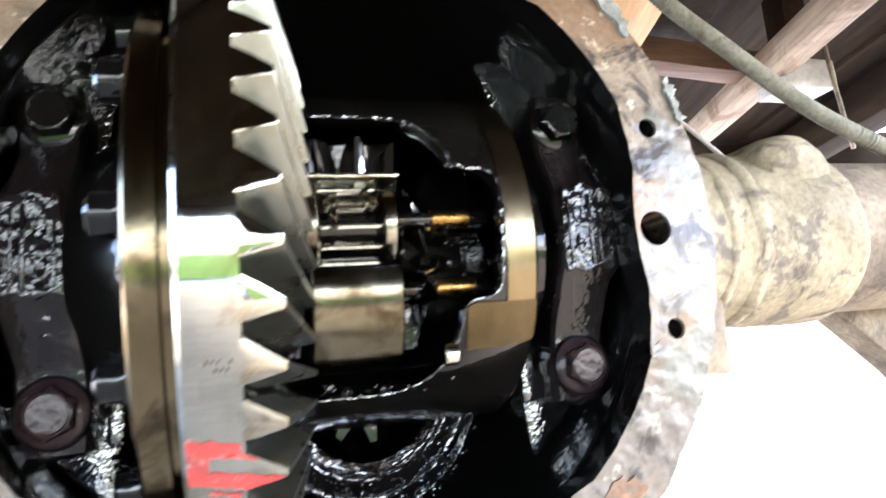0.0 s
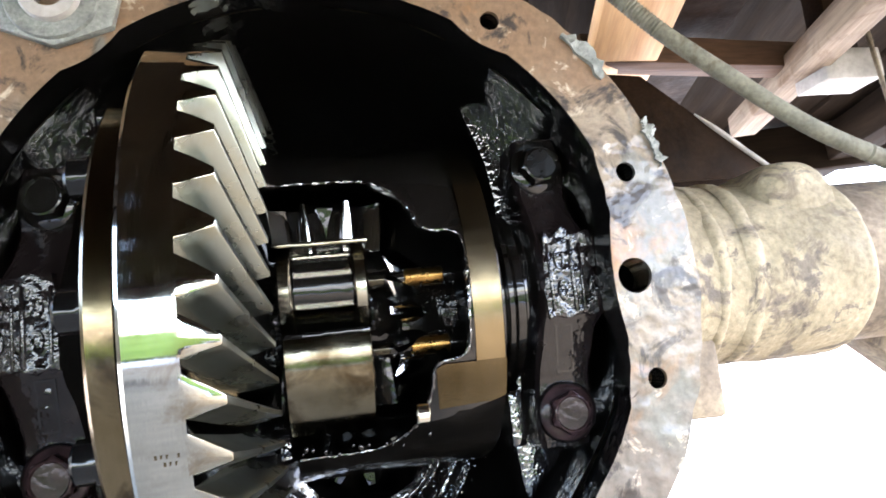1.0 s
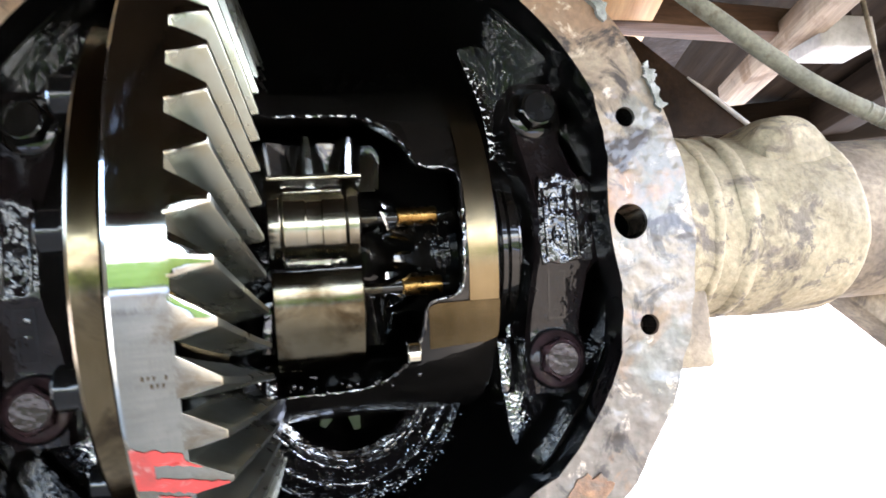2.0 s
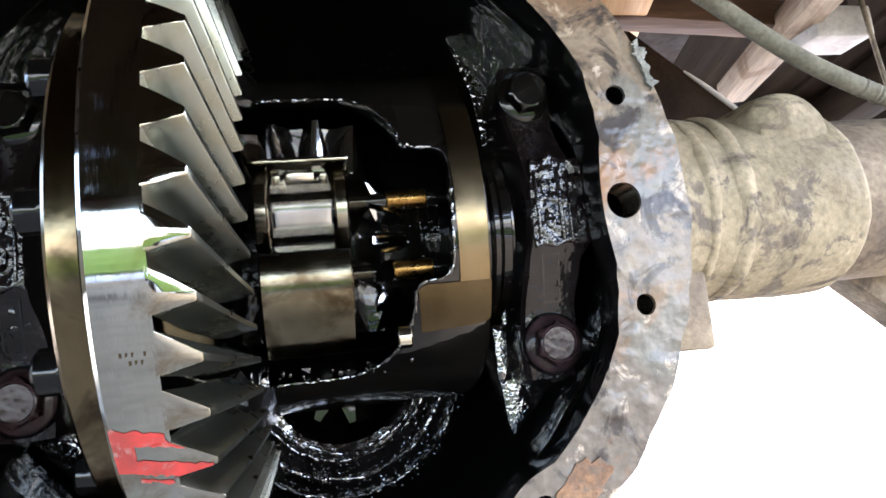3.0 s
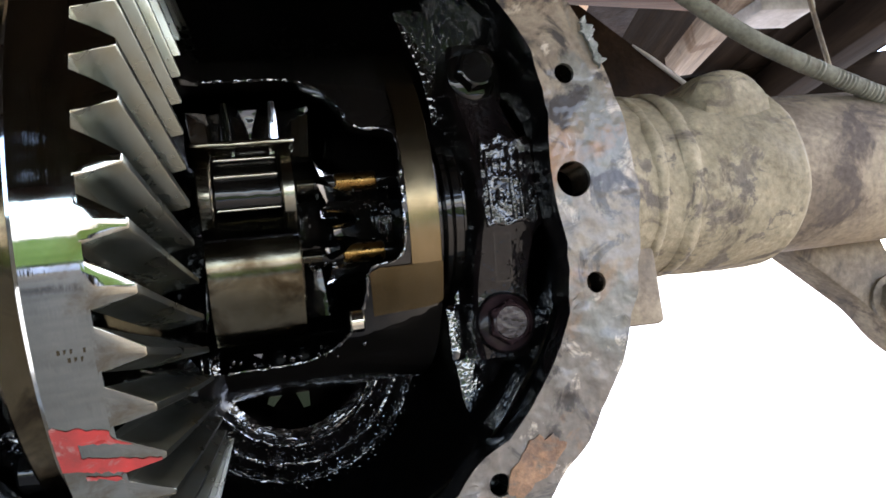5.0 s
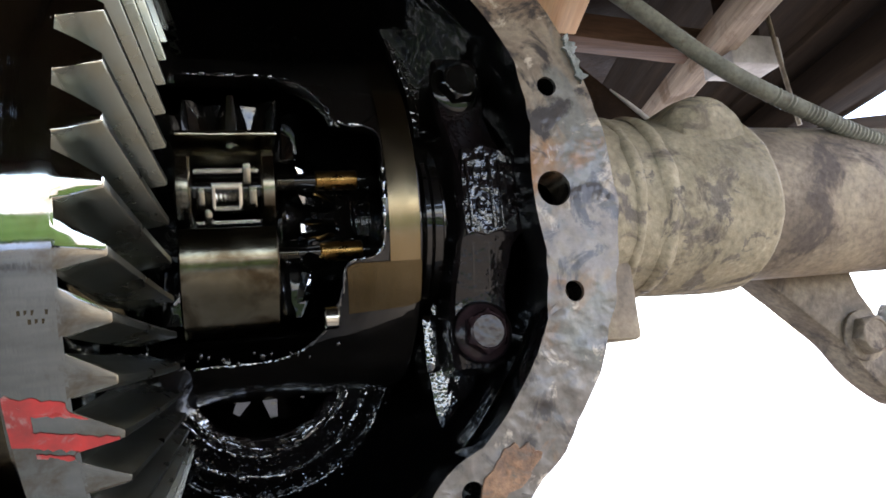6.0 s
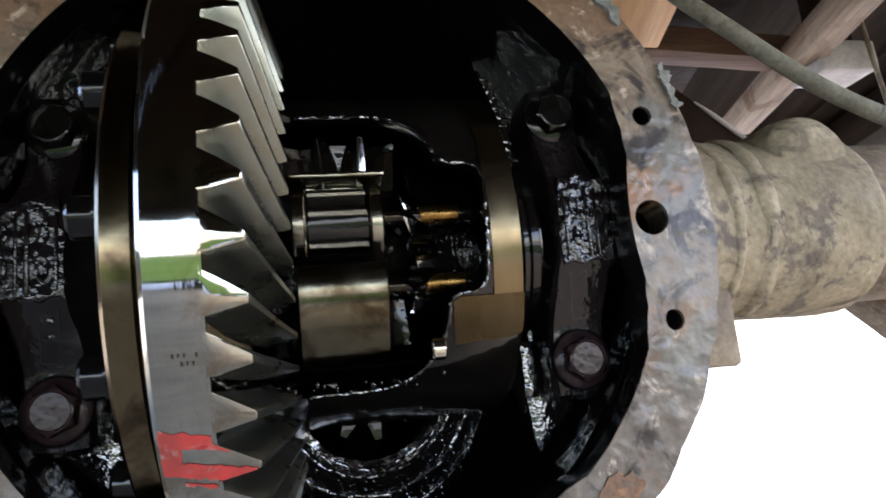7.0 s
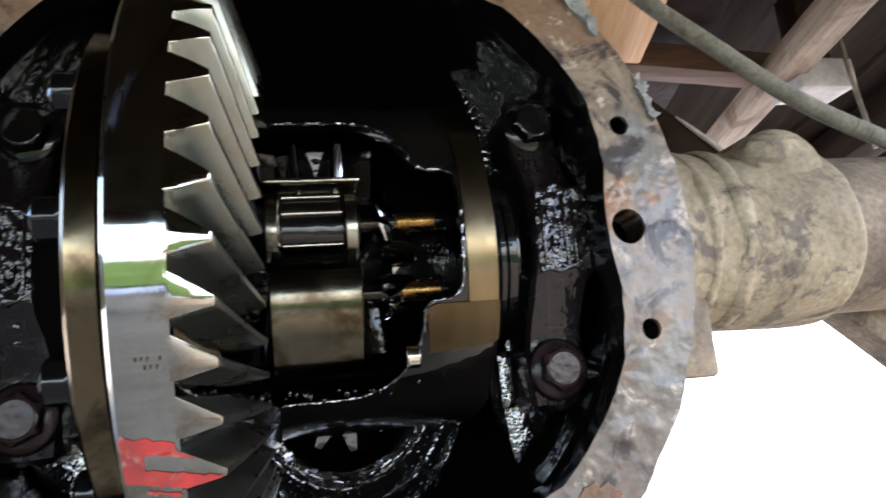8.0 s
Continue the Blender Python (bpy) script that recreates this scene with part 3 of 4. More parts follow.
# ======== bearing pedestals and caps ========
def make_pedestal(sgn):
    """The housing's black seat behind a bearing cap; sgn -1 mirrors it."""
    def mx(x):
        return x if sgn > 0 else 2 * FX - x
    pts = [(0.049, 0.110), (0.060, 0.112), (0.073, 0.110), (0.086, 0.098), (0.097, 0.083), (0.101, 0.062), (0.101, -0.058), (0.092, -0.076), (0.079, -0.092), (0.063, -0.108), (0.060, -0.100), (0.0585, -0.078), (0.063, -0.06), (0.063, 0.055), (0.060, 0.075), (0.054, 0.095)]
    bm = bmesh.new()
    prism(bm, [(mx(x), z) for x, z in pts], 0.062, 0.17, bevel=0.002)
    subdivided(bm, 0.012)
    rough_up(bm, 0.0008, 90)
    part("bearing_pedestal", bm, OILDRIP, axle, "rough black casting wet with oil")
    # machined foot beside the cap
    bm = bmesh.new()
    x0, x1 = sorted((mx(0.055), mx(0.063)))
    box(bm, (x0, 0.052, -0.079), (x1, 0.075, -0.050), 0.0015)
    subdivided(bm, 0.004)
    rough_up(bm, 0.0005, 300)
    part("machined_foot", bm, OILDRIP, axle)


def make_cap(sgn):
    """A bearing cap: strap with rough crest, marked recess and two bolts."""
    def mx(x):
        return x if sgn > 0 else 2 * FX - x
    cap = root("bearing_cap", "dark oily cast bearing cap held by two bolts", "bearing cap", group="bearing caps")
    sect = [(0.082, 0.074, 0.090, 0.046), (0.079, 0.070, 0.094, 0.036), (0.062, 0.067, 0.095, 0.0335), (0.046, 0.0685, 0.094, 0.0325), (0.036, 0.070, 0.096, 0.0300), (0.026, 0.071, 0.100, 0.0265), (0.018, 0.0715, 0.106, 0.0240), (0.006, 0.072, 0.108, 0.0225), (-0.006, 0.0715, 0.108, 0.0225), (-0.015, 0.0705, 0.105, 0.0240), (-0.022, 0.069, 0.099, 0.0262), (-0.034, 0.0675, 0.096, 0.0295), (-0.046, 0.0655, 0.094, 0.0325), (-0.062, 0.064, 0.094, 0.0335), (-0.079, 0.066, 0.092, 0.036), (-0.082, 0.070, 0.088, 0.046)]
    bm = bmesh.new()
    rows = []
    for z, x0, x1, y in sect:
        xs = [x0, x0, x0 + 0.002, x0 + (x1 - x0) * 0.25, x0 + (x1 - x0) * 0.5, x0 + (x1 - x0) * 0.75, x1 - 0.002, x1, x1]
        ys = [0.066, y + 0.0025, y, y - 0.0004, y - 0.0005, y - 0.0004, y, y + 0.0025, 0.066]
        rows.append([bm.verts.new((mx(xx), yy, z)) for xx, yy in zip(xs, ys)])
    for p, q in zip(rows, rows[1:]):
        for k in range(len(p) - 1):
            bm.faces.new((p[k], p[k + 1], q[k + 1], q[k]))
    bm.faces.new(rows[0])
    bm.faces.new(rows[-1])
    subdivided(bm, 0.006)
    rough_up(bm, 0.0006, 110)
    part("strap", bm, CAPIRON, cap)
    # rough crest with raised casting marks
    bm = bmesh.new()
    prism(bm, [(mx(x), z) for x, z in ((0.0755, 0.0275), (0.080, 0.0258), (0.086, 0.0282), (0.092, 0.0255), (0.0985, 0.0265), (0.103, 0.021), (0.1062, 0.014), (0.1068, 0.002), (0.1055, -0.009), (0.1025, -0.0148), (0.096, -0.0166), (0.090, -0.0150), (0.083, -0.0172), (0.0775, -0.0152), (0.0735, -0.0165), (0.0728, -0.004), (0.0738, 0.012))], 0.0221, 0.028, bevel=0.0005)
    subdivided(bm, 0.003)
    rough_up(bm, 0.0011, 240)
    part("crest", bm, OILCAST, cap, "rough glistening cast crest")
    for k, (x, z, w, h) in enumerate(((0.0765, 0.004, 0.0016, 0.034), (0.088, 0.004, 0.0018, 0.036), (0.0925, 0.003, 0.0014, 0.034), (0.082, 0.013, 0.005, 0.010), (0.082, -0.003, 0.005, 0.009), (0.0985, 0.012, 0.006, 0.009), (0.0985, -0.002, 0.006, 0.010))):
        bm = bmesh.new()
        if k < 3:
            box(bm, (mx(x) - w / 2, 0.0207, z - h / 2), (mx(x) + w / 2, 0.024, z + h / 2), 0.0005)
        else:
            lathe(bm, [(0.0207, 0.55), (0.0207, 0.85), (0.0222, 1.0), (0.024, 1.0), (0.024, 0.4)], 20, axis="y")
            for v in bm.verts:
                v.co.x, v.co.z = mx(x) + v.co.x * w * 0.6, z + v.co.z * h * 0.6
        rough_up(bm, 0.0005, 400)
        part("cast_mark", bm, OILCAST, cap)
    # framed recess below the crest, with raised unreadable marks
    bm = bmesh.new()
    c0, c1 = mx(0.0765), mx(0.0855)
    x0, x1 = min(c0, c1), max(c0, c1)
    prism(bm, [(x0, -0.0195), (x1, -0.0195), (x1, -0.043), (x0, -0.043)], 0.0, 0.006, [[(x0 + 0.001, -0.0205), (x1 - 0.001, -0.0205), (x1 - 0.001, -0.042), (x0 + 0.001, -0.042)]])
    for v in bm.verts:
        v.co.y += 0.0250 + (-0.0195 - v.co.z) * 0.262
    part("mark_frame", bm, OIL, cap)
    for k in range(3):
        bm = bmesh.new()
        z = -0.024 - k * 0.0068
        yy = 0.0254 + (-0.0195 - z) * 0.262
        box(bm, (x0 + 0.0022, yy, z - 0.0018), (x1 - 0.0022, yy + 0.004, z + 0.0018), 0.0006)
        rough_up(bm, 0.0006, 500)
        part("cast_mark", bm, OIL, cap)
    hex_bolt(cap, mx(0.0800), 0.0335, 0.0625, turn=0.15, material=OILSMOOTH)
    hex_bolt(cap, mx(0.0790), 0.0335, -0.0625, turn=0.42)
    # ridged collar round the lower bolt
    bm = bmesh.new()
    lathe(bm, [(0.0, 0.0150), (-0.003, 0.0152), (-0.0045, 0.0145), (-0.003, 0.0135), (0.0, 0.0135)], 40, axis="y")
    part("spot_face", bm, CAPIRON, cap, at=pose(mx(0.0790), 0.0345, -0.0625))
    return cap


for s in (1, -1):
    make_pedestal(s)
    make_cap(s)


# ======== differential ========
YC, RG, TEETH = 0.072, 0.1426, 45
diff = root("differential", "differential with a large toothed ring gear and oily black case", "differential", 0, YC, 0)


# section of a ring gear tooth: the part of a pitch and the part of its height, with a rounded root
TOOTH_SECTION = ((0.15, 0.0), (0.22, 0.05), (0.43, 0.51), (0.64, 0.965), (0.665, 1.0), (0.795, 1.0), (0.825, 0.965), (0.925, 0.45), (0.985, 0.10), (1.03, 0.0))


def make_ring_gear():
    bm = bmesh.new()
    c = 0.0016
    prof = [(-0.1005, 0.100), (-0.1005, RG - c), (-0.1005 + c, RG), (-0.0812, RG), (-0.0668, 0.1010), (-0.0668, 0.097), (-0.085, 0.095)]
    lathe(bm, prof, 180)
    gear = part("ring_gear", bm, STEEL, diff, "polished steel bevel ring gear")
    # one tooth, from the rim inwards along a spiral
    bm = bmesh.new()
    pitch = 2 * math.pi / TEETH
    n, rows = 9, []
    for i in range(n):
        u = i / (n - 1)
        r = RG - u * 0.0420
        f = r / RG
        xr = -0.0815 + u * 0.0150
        hgt = 0.0136 * (1 - 0.08 * u)
        swirl = -(0.50 * math.log(RG / r) + 0.03 * u * u)
        sec = TOOTH_SECTION
        row = []
        for ph, h in sec:
            a = -ph * pitch + swirl
            q = r - 0.0002 * h * (1 - u)
            row.append(bm.verts.new((xr - 0.001 + (hgt + 0.001) * h, -q * math.cos(a), q * math.sin(a))))
        rows.append(row)
    for p, q in zip(rows, rows[1:]):
        for k in range(len(p) - 1):
            bm.faces.new((p[k], p[k + 1], q[k + 1], q[k]))
    bm.faces.new(rows[-1])
    # the outer end goes on in the rim's round surface
    base = [bm.verts.new((-0.0822, *(RG / math.hypot(v.co.y, v.co.z) * Vector((v.co.y, v.co.z))))) for v in rows[0]]
    ends = [bm.faces.new((base[k], base[k + 1], rows[0][k + 1], rows[0][k])) for k in range(len(base) - 1)]
    for f in ends:
        f.material_index = 1
    # the rim's end edges are rounded and polished; brighter steel paints in their glint
    bmesh.ops.bevel(bm, geom=[e for e in bm.edges if set(e.verts) <= set(rows[0])], offset=0.00045, segments=2, profile=0.5, affect="EDGES", material=1)
    first = part("tooth", bm, TOOTH, gear)
    first.data.materials.append(STEEL)
    A0 = 0.1394
    for k in range(TEETH):
        ob = first if k == 0 else new("tooth", first.data)
        ob.parent = gear
        ob.matrix_basis = Matrix.Rotation(-(A0 + k * pitch), 4, "X")
    # red paint mark: two streaks across the rim and onto a tooth's end
    def rim_edge(a):
        ph = ((A0 - a) / pitch) % 1.0
        pts = ((0.0, 0.05), (0.03, 0.0), *TOOTH_SECTION[:-1], (1.0, 0.05))
        for (p0, h0), (p1, h1) in zip(pts, pts[1:]):
            if ph <= p1:
                return -0.0826 + 0.0144 * (h0 + (h1 - h0) * (ph - p0) / (p1 - p0))
        return -0.0826

    def streak(a0, a1, lean, x0, x1, seed):
        bm = bmesh.new()
        rows = []
        n = 26
        for i in range(n + 1):
            x = x0 + (x1 - x0) * i / n
            row = []
            for j in range(9):
                t = j / 8
                wob = 0.011 * noise.noise(Vector((x * 300, seed, 3 * (j > 4)))) + 0.008 * noise.noise(Vector((x * 900, seed + 5, 3 * (j > 4))))
                a = a0 + (a1 - a0) * t - lean * i / n + wob
                x_in = min(x, rim_edge(a) - 0.0002)
                q = RG + 0.00022 - 0.0002 * max(0.0, (x_in + 0.0822) / 0.0144)
                row.append(bm.verts.new((x_in, -q * math.cos(a), q * math.sin(a))))
            rows.append(row)
        for p, q in zip(rows, rows[1:]):
            for k in range(8):
                bm.faces.new((p[k], p[k + 1], q[k + 1], q[k]))
        bmesh.ops.remove_doubles(bm, verts=bm.verts, dist=0.00001)
        part("paint_mark", bm, RED, gear, "streak of red paint")

    # small etched marks on the rim, too worn to read
    for k in range(9):
        bm = bmesh.new()
        row, col = divmod(k, 5)
        if (row, col) in ((0, 3), (1, 0)):
            continue
        a, x = -0.357 - 0.019 * row, -0.0922 + 0.0018 * col + 0.0008 * row
        vs = [bm.verts.new((x + dx, -(RG + 0.0001) * math.cos(a + da), (RG + 0.0001) * math.sin(a + da))) for dx, da in ((0, 0), (0.0008, 0), (0.0008 - 0.0002 * (k % 3), -0.010 + 0.003 * (k % 2)), (0, -0.010))]
        bm.faces.new(vs)
        part("etched_mark", bm, BAND, gear)
    streak(-0.538, -0.578, 0.045, -0.0992, -0.0700, 1.0)
    streak(-0.620, -0.664, 0.050, -0.0990, -0.0682, 2.0)
    streak(-0.574, -0.626, 0.004, -0.0991, -0.0925, 3.0)
    streak(-0.690, -0.700, 0.040, -0.0930, -0.0700, 4.0)
    return gear


make_ring_gear()


def window_cut(bm_fn, outline, name, material, label):
    """A turned shell with a window cut through its front."""
    shell = part(name, bm_fn(), material, diff, label)
    bm = bmesh.new()
    prism(bm, outline, -0.25, -0.015)
    cutter = part("cutter", bm, material, diff)
    mod = shell.modifiers.new("window", "BOOLEAN")
    mod.object, mod.operation, mod.solver = cutter, "DIFFERENCE", "EXACT"
    bev = shell.modifiers.new("lip", "BEVEL")
    bev.width, bev.segments, bev.limit_method, bev.angle_limit = 0.0016, 3, "ANGLE", radians(50)
    bpy.context.view_layer.update()
    me = bpy.data.meshes.new_from_object(shell.evaluated_get(bpy.context.evaluated_depsgraph_get()))
    shell.modifiers.clear()
    shell.data = me
    me.shade_smooth()
    me.set_sharp_from_angle(angle=radians(38))
    bpy.data.objects.remove(cutter)
    return shell


def rounded(points, radii, n=5):
    """A polygon with rounded corners."""
    out = []
    m = len(points)
    for i, r in enumerate(radii):
        p, a, b = (Vector(points[j % m]) for j in (i, i - 1, i + 1))
        u, w = (a - p).normalized(), (b - p).normalized()
        if r <= 0:
            out.append((p.x, p.y))
            continue
        for k in range(n + 1):
            t = k / n
            q = (1 - t) ** 2 * (p + u * r) + 2 * t * (1 - t) * p + t * t * (p + w * r)
            out.append((q.x, q.y))
    return out


WINDOW = rounded([(-0.075, 0.0565), (0.003, 0.0565), (0.0100, 0.0275), (0.029, 0.0265), (0.0265, -0.029), (0.0105, -0.031), (0.0085, -0.0675), (-0.075, -0.0675)],
                 [0.0, 0.026, 0.007, 0.008, 0.006, 0.006, 0.034, 0.0], 9)


def case_profile():
    bm = bmesh.new()
    prof = [(-0.098, 0.060), (-0.098, 0.095), (-0.062, 0.096), (-0.052, 0.0835), (0.040, 0.0835), (0.043, 0.0815), (0.046, 0.060), (0.050, 0.044), (0.066, 0.043), (0.066, 0.030), (0.040, 0.030), (0.036, 0.074), (-0.060, 0.074), (-0.070, 0.060)]
    lathe(bm, prof, 128)
    return bm


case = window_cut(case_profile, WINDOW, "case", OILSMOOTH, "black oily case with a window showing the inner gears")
path = []
for (x0, z0), (x1, z1) in zip(WINDOW, WINDOW[1:]):
    n = max(1, int(math.hypot(x1 - x0, z1 - z0) / 0.0012))
    path += [(x0 + (x1 - x0) * k / n, -math.sqrt(0.0835 ** 2 - (z0 + (z1 - z0) * k / n) ** 2) + 0.0004, z0 + (z1 - z0) * k / n) for k in range(n)]
path = [Vector(q) for q in path if q[0] > -0.052]
bm = bmesh.new()
sweep(bm, path, lambda q: 0.0007 + 0.0003 * math.sin(q * 900), 8)
rough_up(bm, 0.0003, 300)
part("window_lip", bm, OILDRIP, case, "uneven wet lip round the window")


def band(name, x0, x1, r, a0, a1, material, label="", thick=0.0012):
    bm = bmesh.new()
    lathe(bm, [(x0, r), (x0, r + thick), (x1 - 0.0006, r + thick), (x1, r)], 60, a0, a1)
    part(name, bm, material, diff, label)


band("machined_band", 0.0290, 0.0425, 0.0830, -0.52, 1.0, BAND, "oil-stained machined band")
# wide foot of the band below the window, with rounded corners
bm = bmesh.new()
rows = []
for i in range(25):
    u = i / 24
    a = -0.390 - (0.235 - 0.012 * math.cos(u * 3)) * u
    x0 = 0.0108 + 0.004 * max(0, 1 - u / 0.12) ** 2 + 0.0012 * u
    x1 = 0.0424 - 0.006 * max(0, (u - 0.85) / 0.15) ** 2
    rows.append([bm.verts.new((x0 + (x1 - x0) * k / 6, -0.08435 * math.cos(a - 0.02 * (1 - k / 6) * u), 0.08435 * math.sin(a - 0.02 * (1 - k / 6) * u))) for k in range(7)])
for p, q in zip(rows, rows[1:]):
    for k in range(6):
        bm.faces.new((p[k], p[k + 1], q[k + 1], q[k]))
bmesh.ops.solidify(bm, geom=bm.faces[:], thickness=0.0006)
part("machined_land", bm, BAND, diff, "oil-stained machined land")
# flange of the case on the back of the ring gear, and its bolts
bm = bmesh.new()
lathe(bm, [(-0.1175, 0.09), (-0.1175, 0.121), (-0.1160, 0.1225), (-0.1065, 0.1225), (-0.1060, 0.118), (-0.1025, 0.118), (-0.1020, 0.126), (-0.1006, 0.126), (-0.1006, 0.09)], 120)
part("gear_flange", bm, BAND2, diff, "oil-stained flange behind the ring gear")
bm = bmesh.new()
lathe(bm, [(-0.150, 0.03), (-0.150, 0.050), (-0.1172, 0.075), (-0.1172, 0.03)], 80)
part("case_hub", bm, OILSMOOTH, diff)
for k in range(12):
    a = 0.02 + k * math.pi / 6
    bm = bmesh.new()
    lathe(bm, [(-0.1290, 0.0), (-0.1290, 0.0070), (-0.1275, 0.0086), (-0.1200, 0.0086), (-0.1196, 0.0102), (-0.1174, 0.0104), (-0.1174, 0.0)], 18)
    ob = part("gear_bolt", bm, OIL, diff, at=pose(0, -0.1085 * math.cos(a), 0.1085 * math.sin(a)))
for x0, x1, r in ((0.050, 0.0535, 0.047), (0.0545, 0.058, 0.0485), (0.059, 0.064, 0.047)):
    for sg in (1, -1):
        bm = bmesh.new()
        u0, u1 = (x0, x1) if sg > 0 else (2 * FX - x1, 2 * FX - x0)
        lathe(bm, [(u0, 0.03), (u0, r - 0.0005), (u0 + 0.0006, r), (u1 - 0.0006, r), (u1, r - 0.0005), (u1, 0.03)], 80)
        part("bearing_ring", bm, OILSMOOTH, diff, "dark oily bearing ring")


# ---- inside the window (depths counted from the axle's centre line) ----
def bar_x(name, x0, x1, y, z, r, material, label="", edge=0.0006, n=40, parent=diff):
    bm = bmesh.new()
    lathe(bm, [(x0, 0.0), (x0, r - edge), (x0 + edge, r), (x1 - edge, r), (x1, r - edge), (x1, 0.0)], n, closed=False)
    return part(name, bm, material, parent, label, at=pose(0, y - YC, z))


MOVING = {}
GOVERNOR = (-0.0335, 0.0235, 0.008)    # middle of the governor, which turns about x


def make_governor():
    """Shaft with two collars; between them two curved flyweights, stop bars and a spring in a small frame."""
    y, z = GOVERNOR[1] - YC, GOVERNOR[2]
    gov = bar_x("governor", -0.0530, -0.0150, y + YC, z, 0.0100, OILSMOOTH, "turning governor with flyweights between bright collars")
    for x0, x1 in ((-0.0545, -0.0480), (-0.0203, -0.0138)):
        bm = bmesh.new()
        e = 0.0008
        lathe(bm, [(x0, 0.004), (x0, 0.0196), (x0 + e, 0.0204), (x1 - 1.6 * e, 0.0206), (x1 - 0.4 * e, 0.0196), (x1, 0.0185), (x1, 0.004)], 72)
        part("collar", bm, SATIN, gov, "bright end collar")
    a0, a1 = -0.0479, -0.0204
    # flyweight: a thick curved plate with a milled notch
    bm = bmesh.new()
    lathe(bm, [(a0, 0.0145), (a0, 0.0188), (a0 + 0.0006, 0.0195), (-0.0380, 0.0196), (-0.0376, 0.0189), (-0.0310, 0.0189), (-0.0306, 0.0196), (a1 - 0.0006, 0.0195), (a1, 0.0188), (a1, 0.0145)], 40, radians(-50), radians(47))
    part("flyweight", bm, SATIN, gov, "curved satin steel flyweight")
    # stop bars with bright rounded edges
    for ang, r, w in ((-72, 0.0172, 0.0009), (60, 0.0176, 0.0009), (107, 0.0176, 0.0010), (143, 0.0178, 0.0009), (178, 0.0178, 0.0008), (208, 0.0172, 0.0009)):
        bm = bmesh.new()
        lathe(bm, [(a0 + 0.001, 0.0), (a0 + 0.001, w), (a1 - 0.001, w), (a1 - 0.001, 0.0)], 12, closed=False)
        rough_up(bm, 0.0002, 400)
        part("stop_bar", bm, POLISH, gov, "thin bright bar", at=pose(0, -r * math.cos(radians(ang)), r * math.sin(radians(ang))))
    # flat plates behind the bars
    bm = bmesh.new()
    lathe(bm, [(a0 + 0.0006, 0.010), (a0 + 0.0006, 0.0166), (a1 - 0.0006, 0.0166), (a1 - 0.0006, 0.010)], 20, radians(62), radians(105))
    rough_up(bm, 0.0003, 160)
    part("inner_plate", bm, OILSMOOTH, gov, "dark oily inner plate")
    for ang, half, r, mat in ((125, 0.0052, 0.0162, OILSMOOTH), (160, 0.0050, 0.0160, DARKPOLISH)):
        bm = bmesh.new()
        box(bm, (a0 + 0.0006, -r, -half), (a1 - 0.0006, -r + 0.004, half), 0.0005)
        subdivided(bm, 0.004)
        rough_up(bm, 0.0002, 220)
        part("inner_plate", bm, mat, gov, "dark polished inner plate", at=Matrix.Rotation(radians(-ang), 4, "X"))
    # small square frame with a spring across it, between two lugs
    turn = Matrix.Rotation(radians(-250), 4, "X")
    bm = bmesh.new()
    w, h, x = 0.0062, 0.0056, -0.0342
    prism(bm, [(x - w, -h), (x + w, -h), (x + w, h), (x - w, h)], -0.0182, -0.0150, [[(x - w + 0.0017, -h + 0.0017), (x + w - 0.0017, -h + 0.0017), (x + w - 0.0017, h - 0.0017), (x - w + 0.0017, h - 0.0017)]], 0.0004)
    part("spring_frame", bm, POLISH, gov, "small square steel frame", at=turn)
    bm = bmesh.new()
    coil = [(a0 + 0.002 + (a1 - a0 - 0.004) * k / 168, -0.0150 + 0.0017 * math.cos(2 * math.pi * k / 12), 0.0017 * math.sin(2 * math.pi * k / 12)) for k in range(169)]
    sweep(bm, coil, 0.00042, 6)
    part("spring", bm, POLISH, gov, "thin coil spring", at=turn)
    for sx, sz in ((-0.0445, 0.0), (-0.0238, 0.0), (-0.0260, 0.0095), (-0.0420, -0.0095)):
        bm = bmesh.new()
        box(bm, (sx - 0.0017, -0.0178 + abs(sz) * 0.25, sz - 0.0040), (sx + 0.0017, -0.0130, sz + 0.0040), 0.0006)
        part("weight_lug", bm, SATIN, gov, at=turn)
    MOVING["governor"] = gov


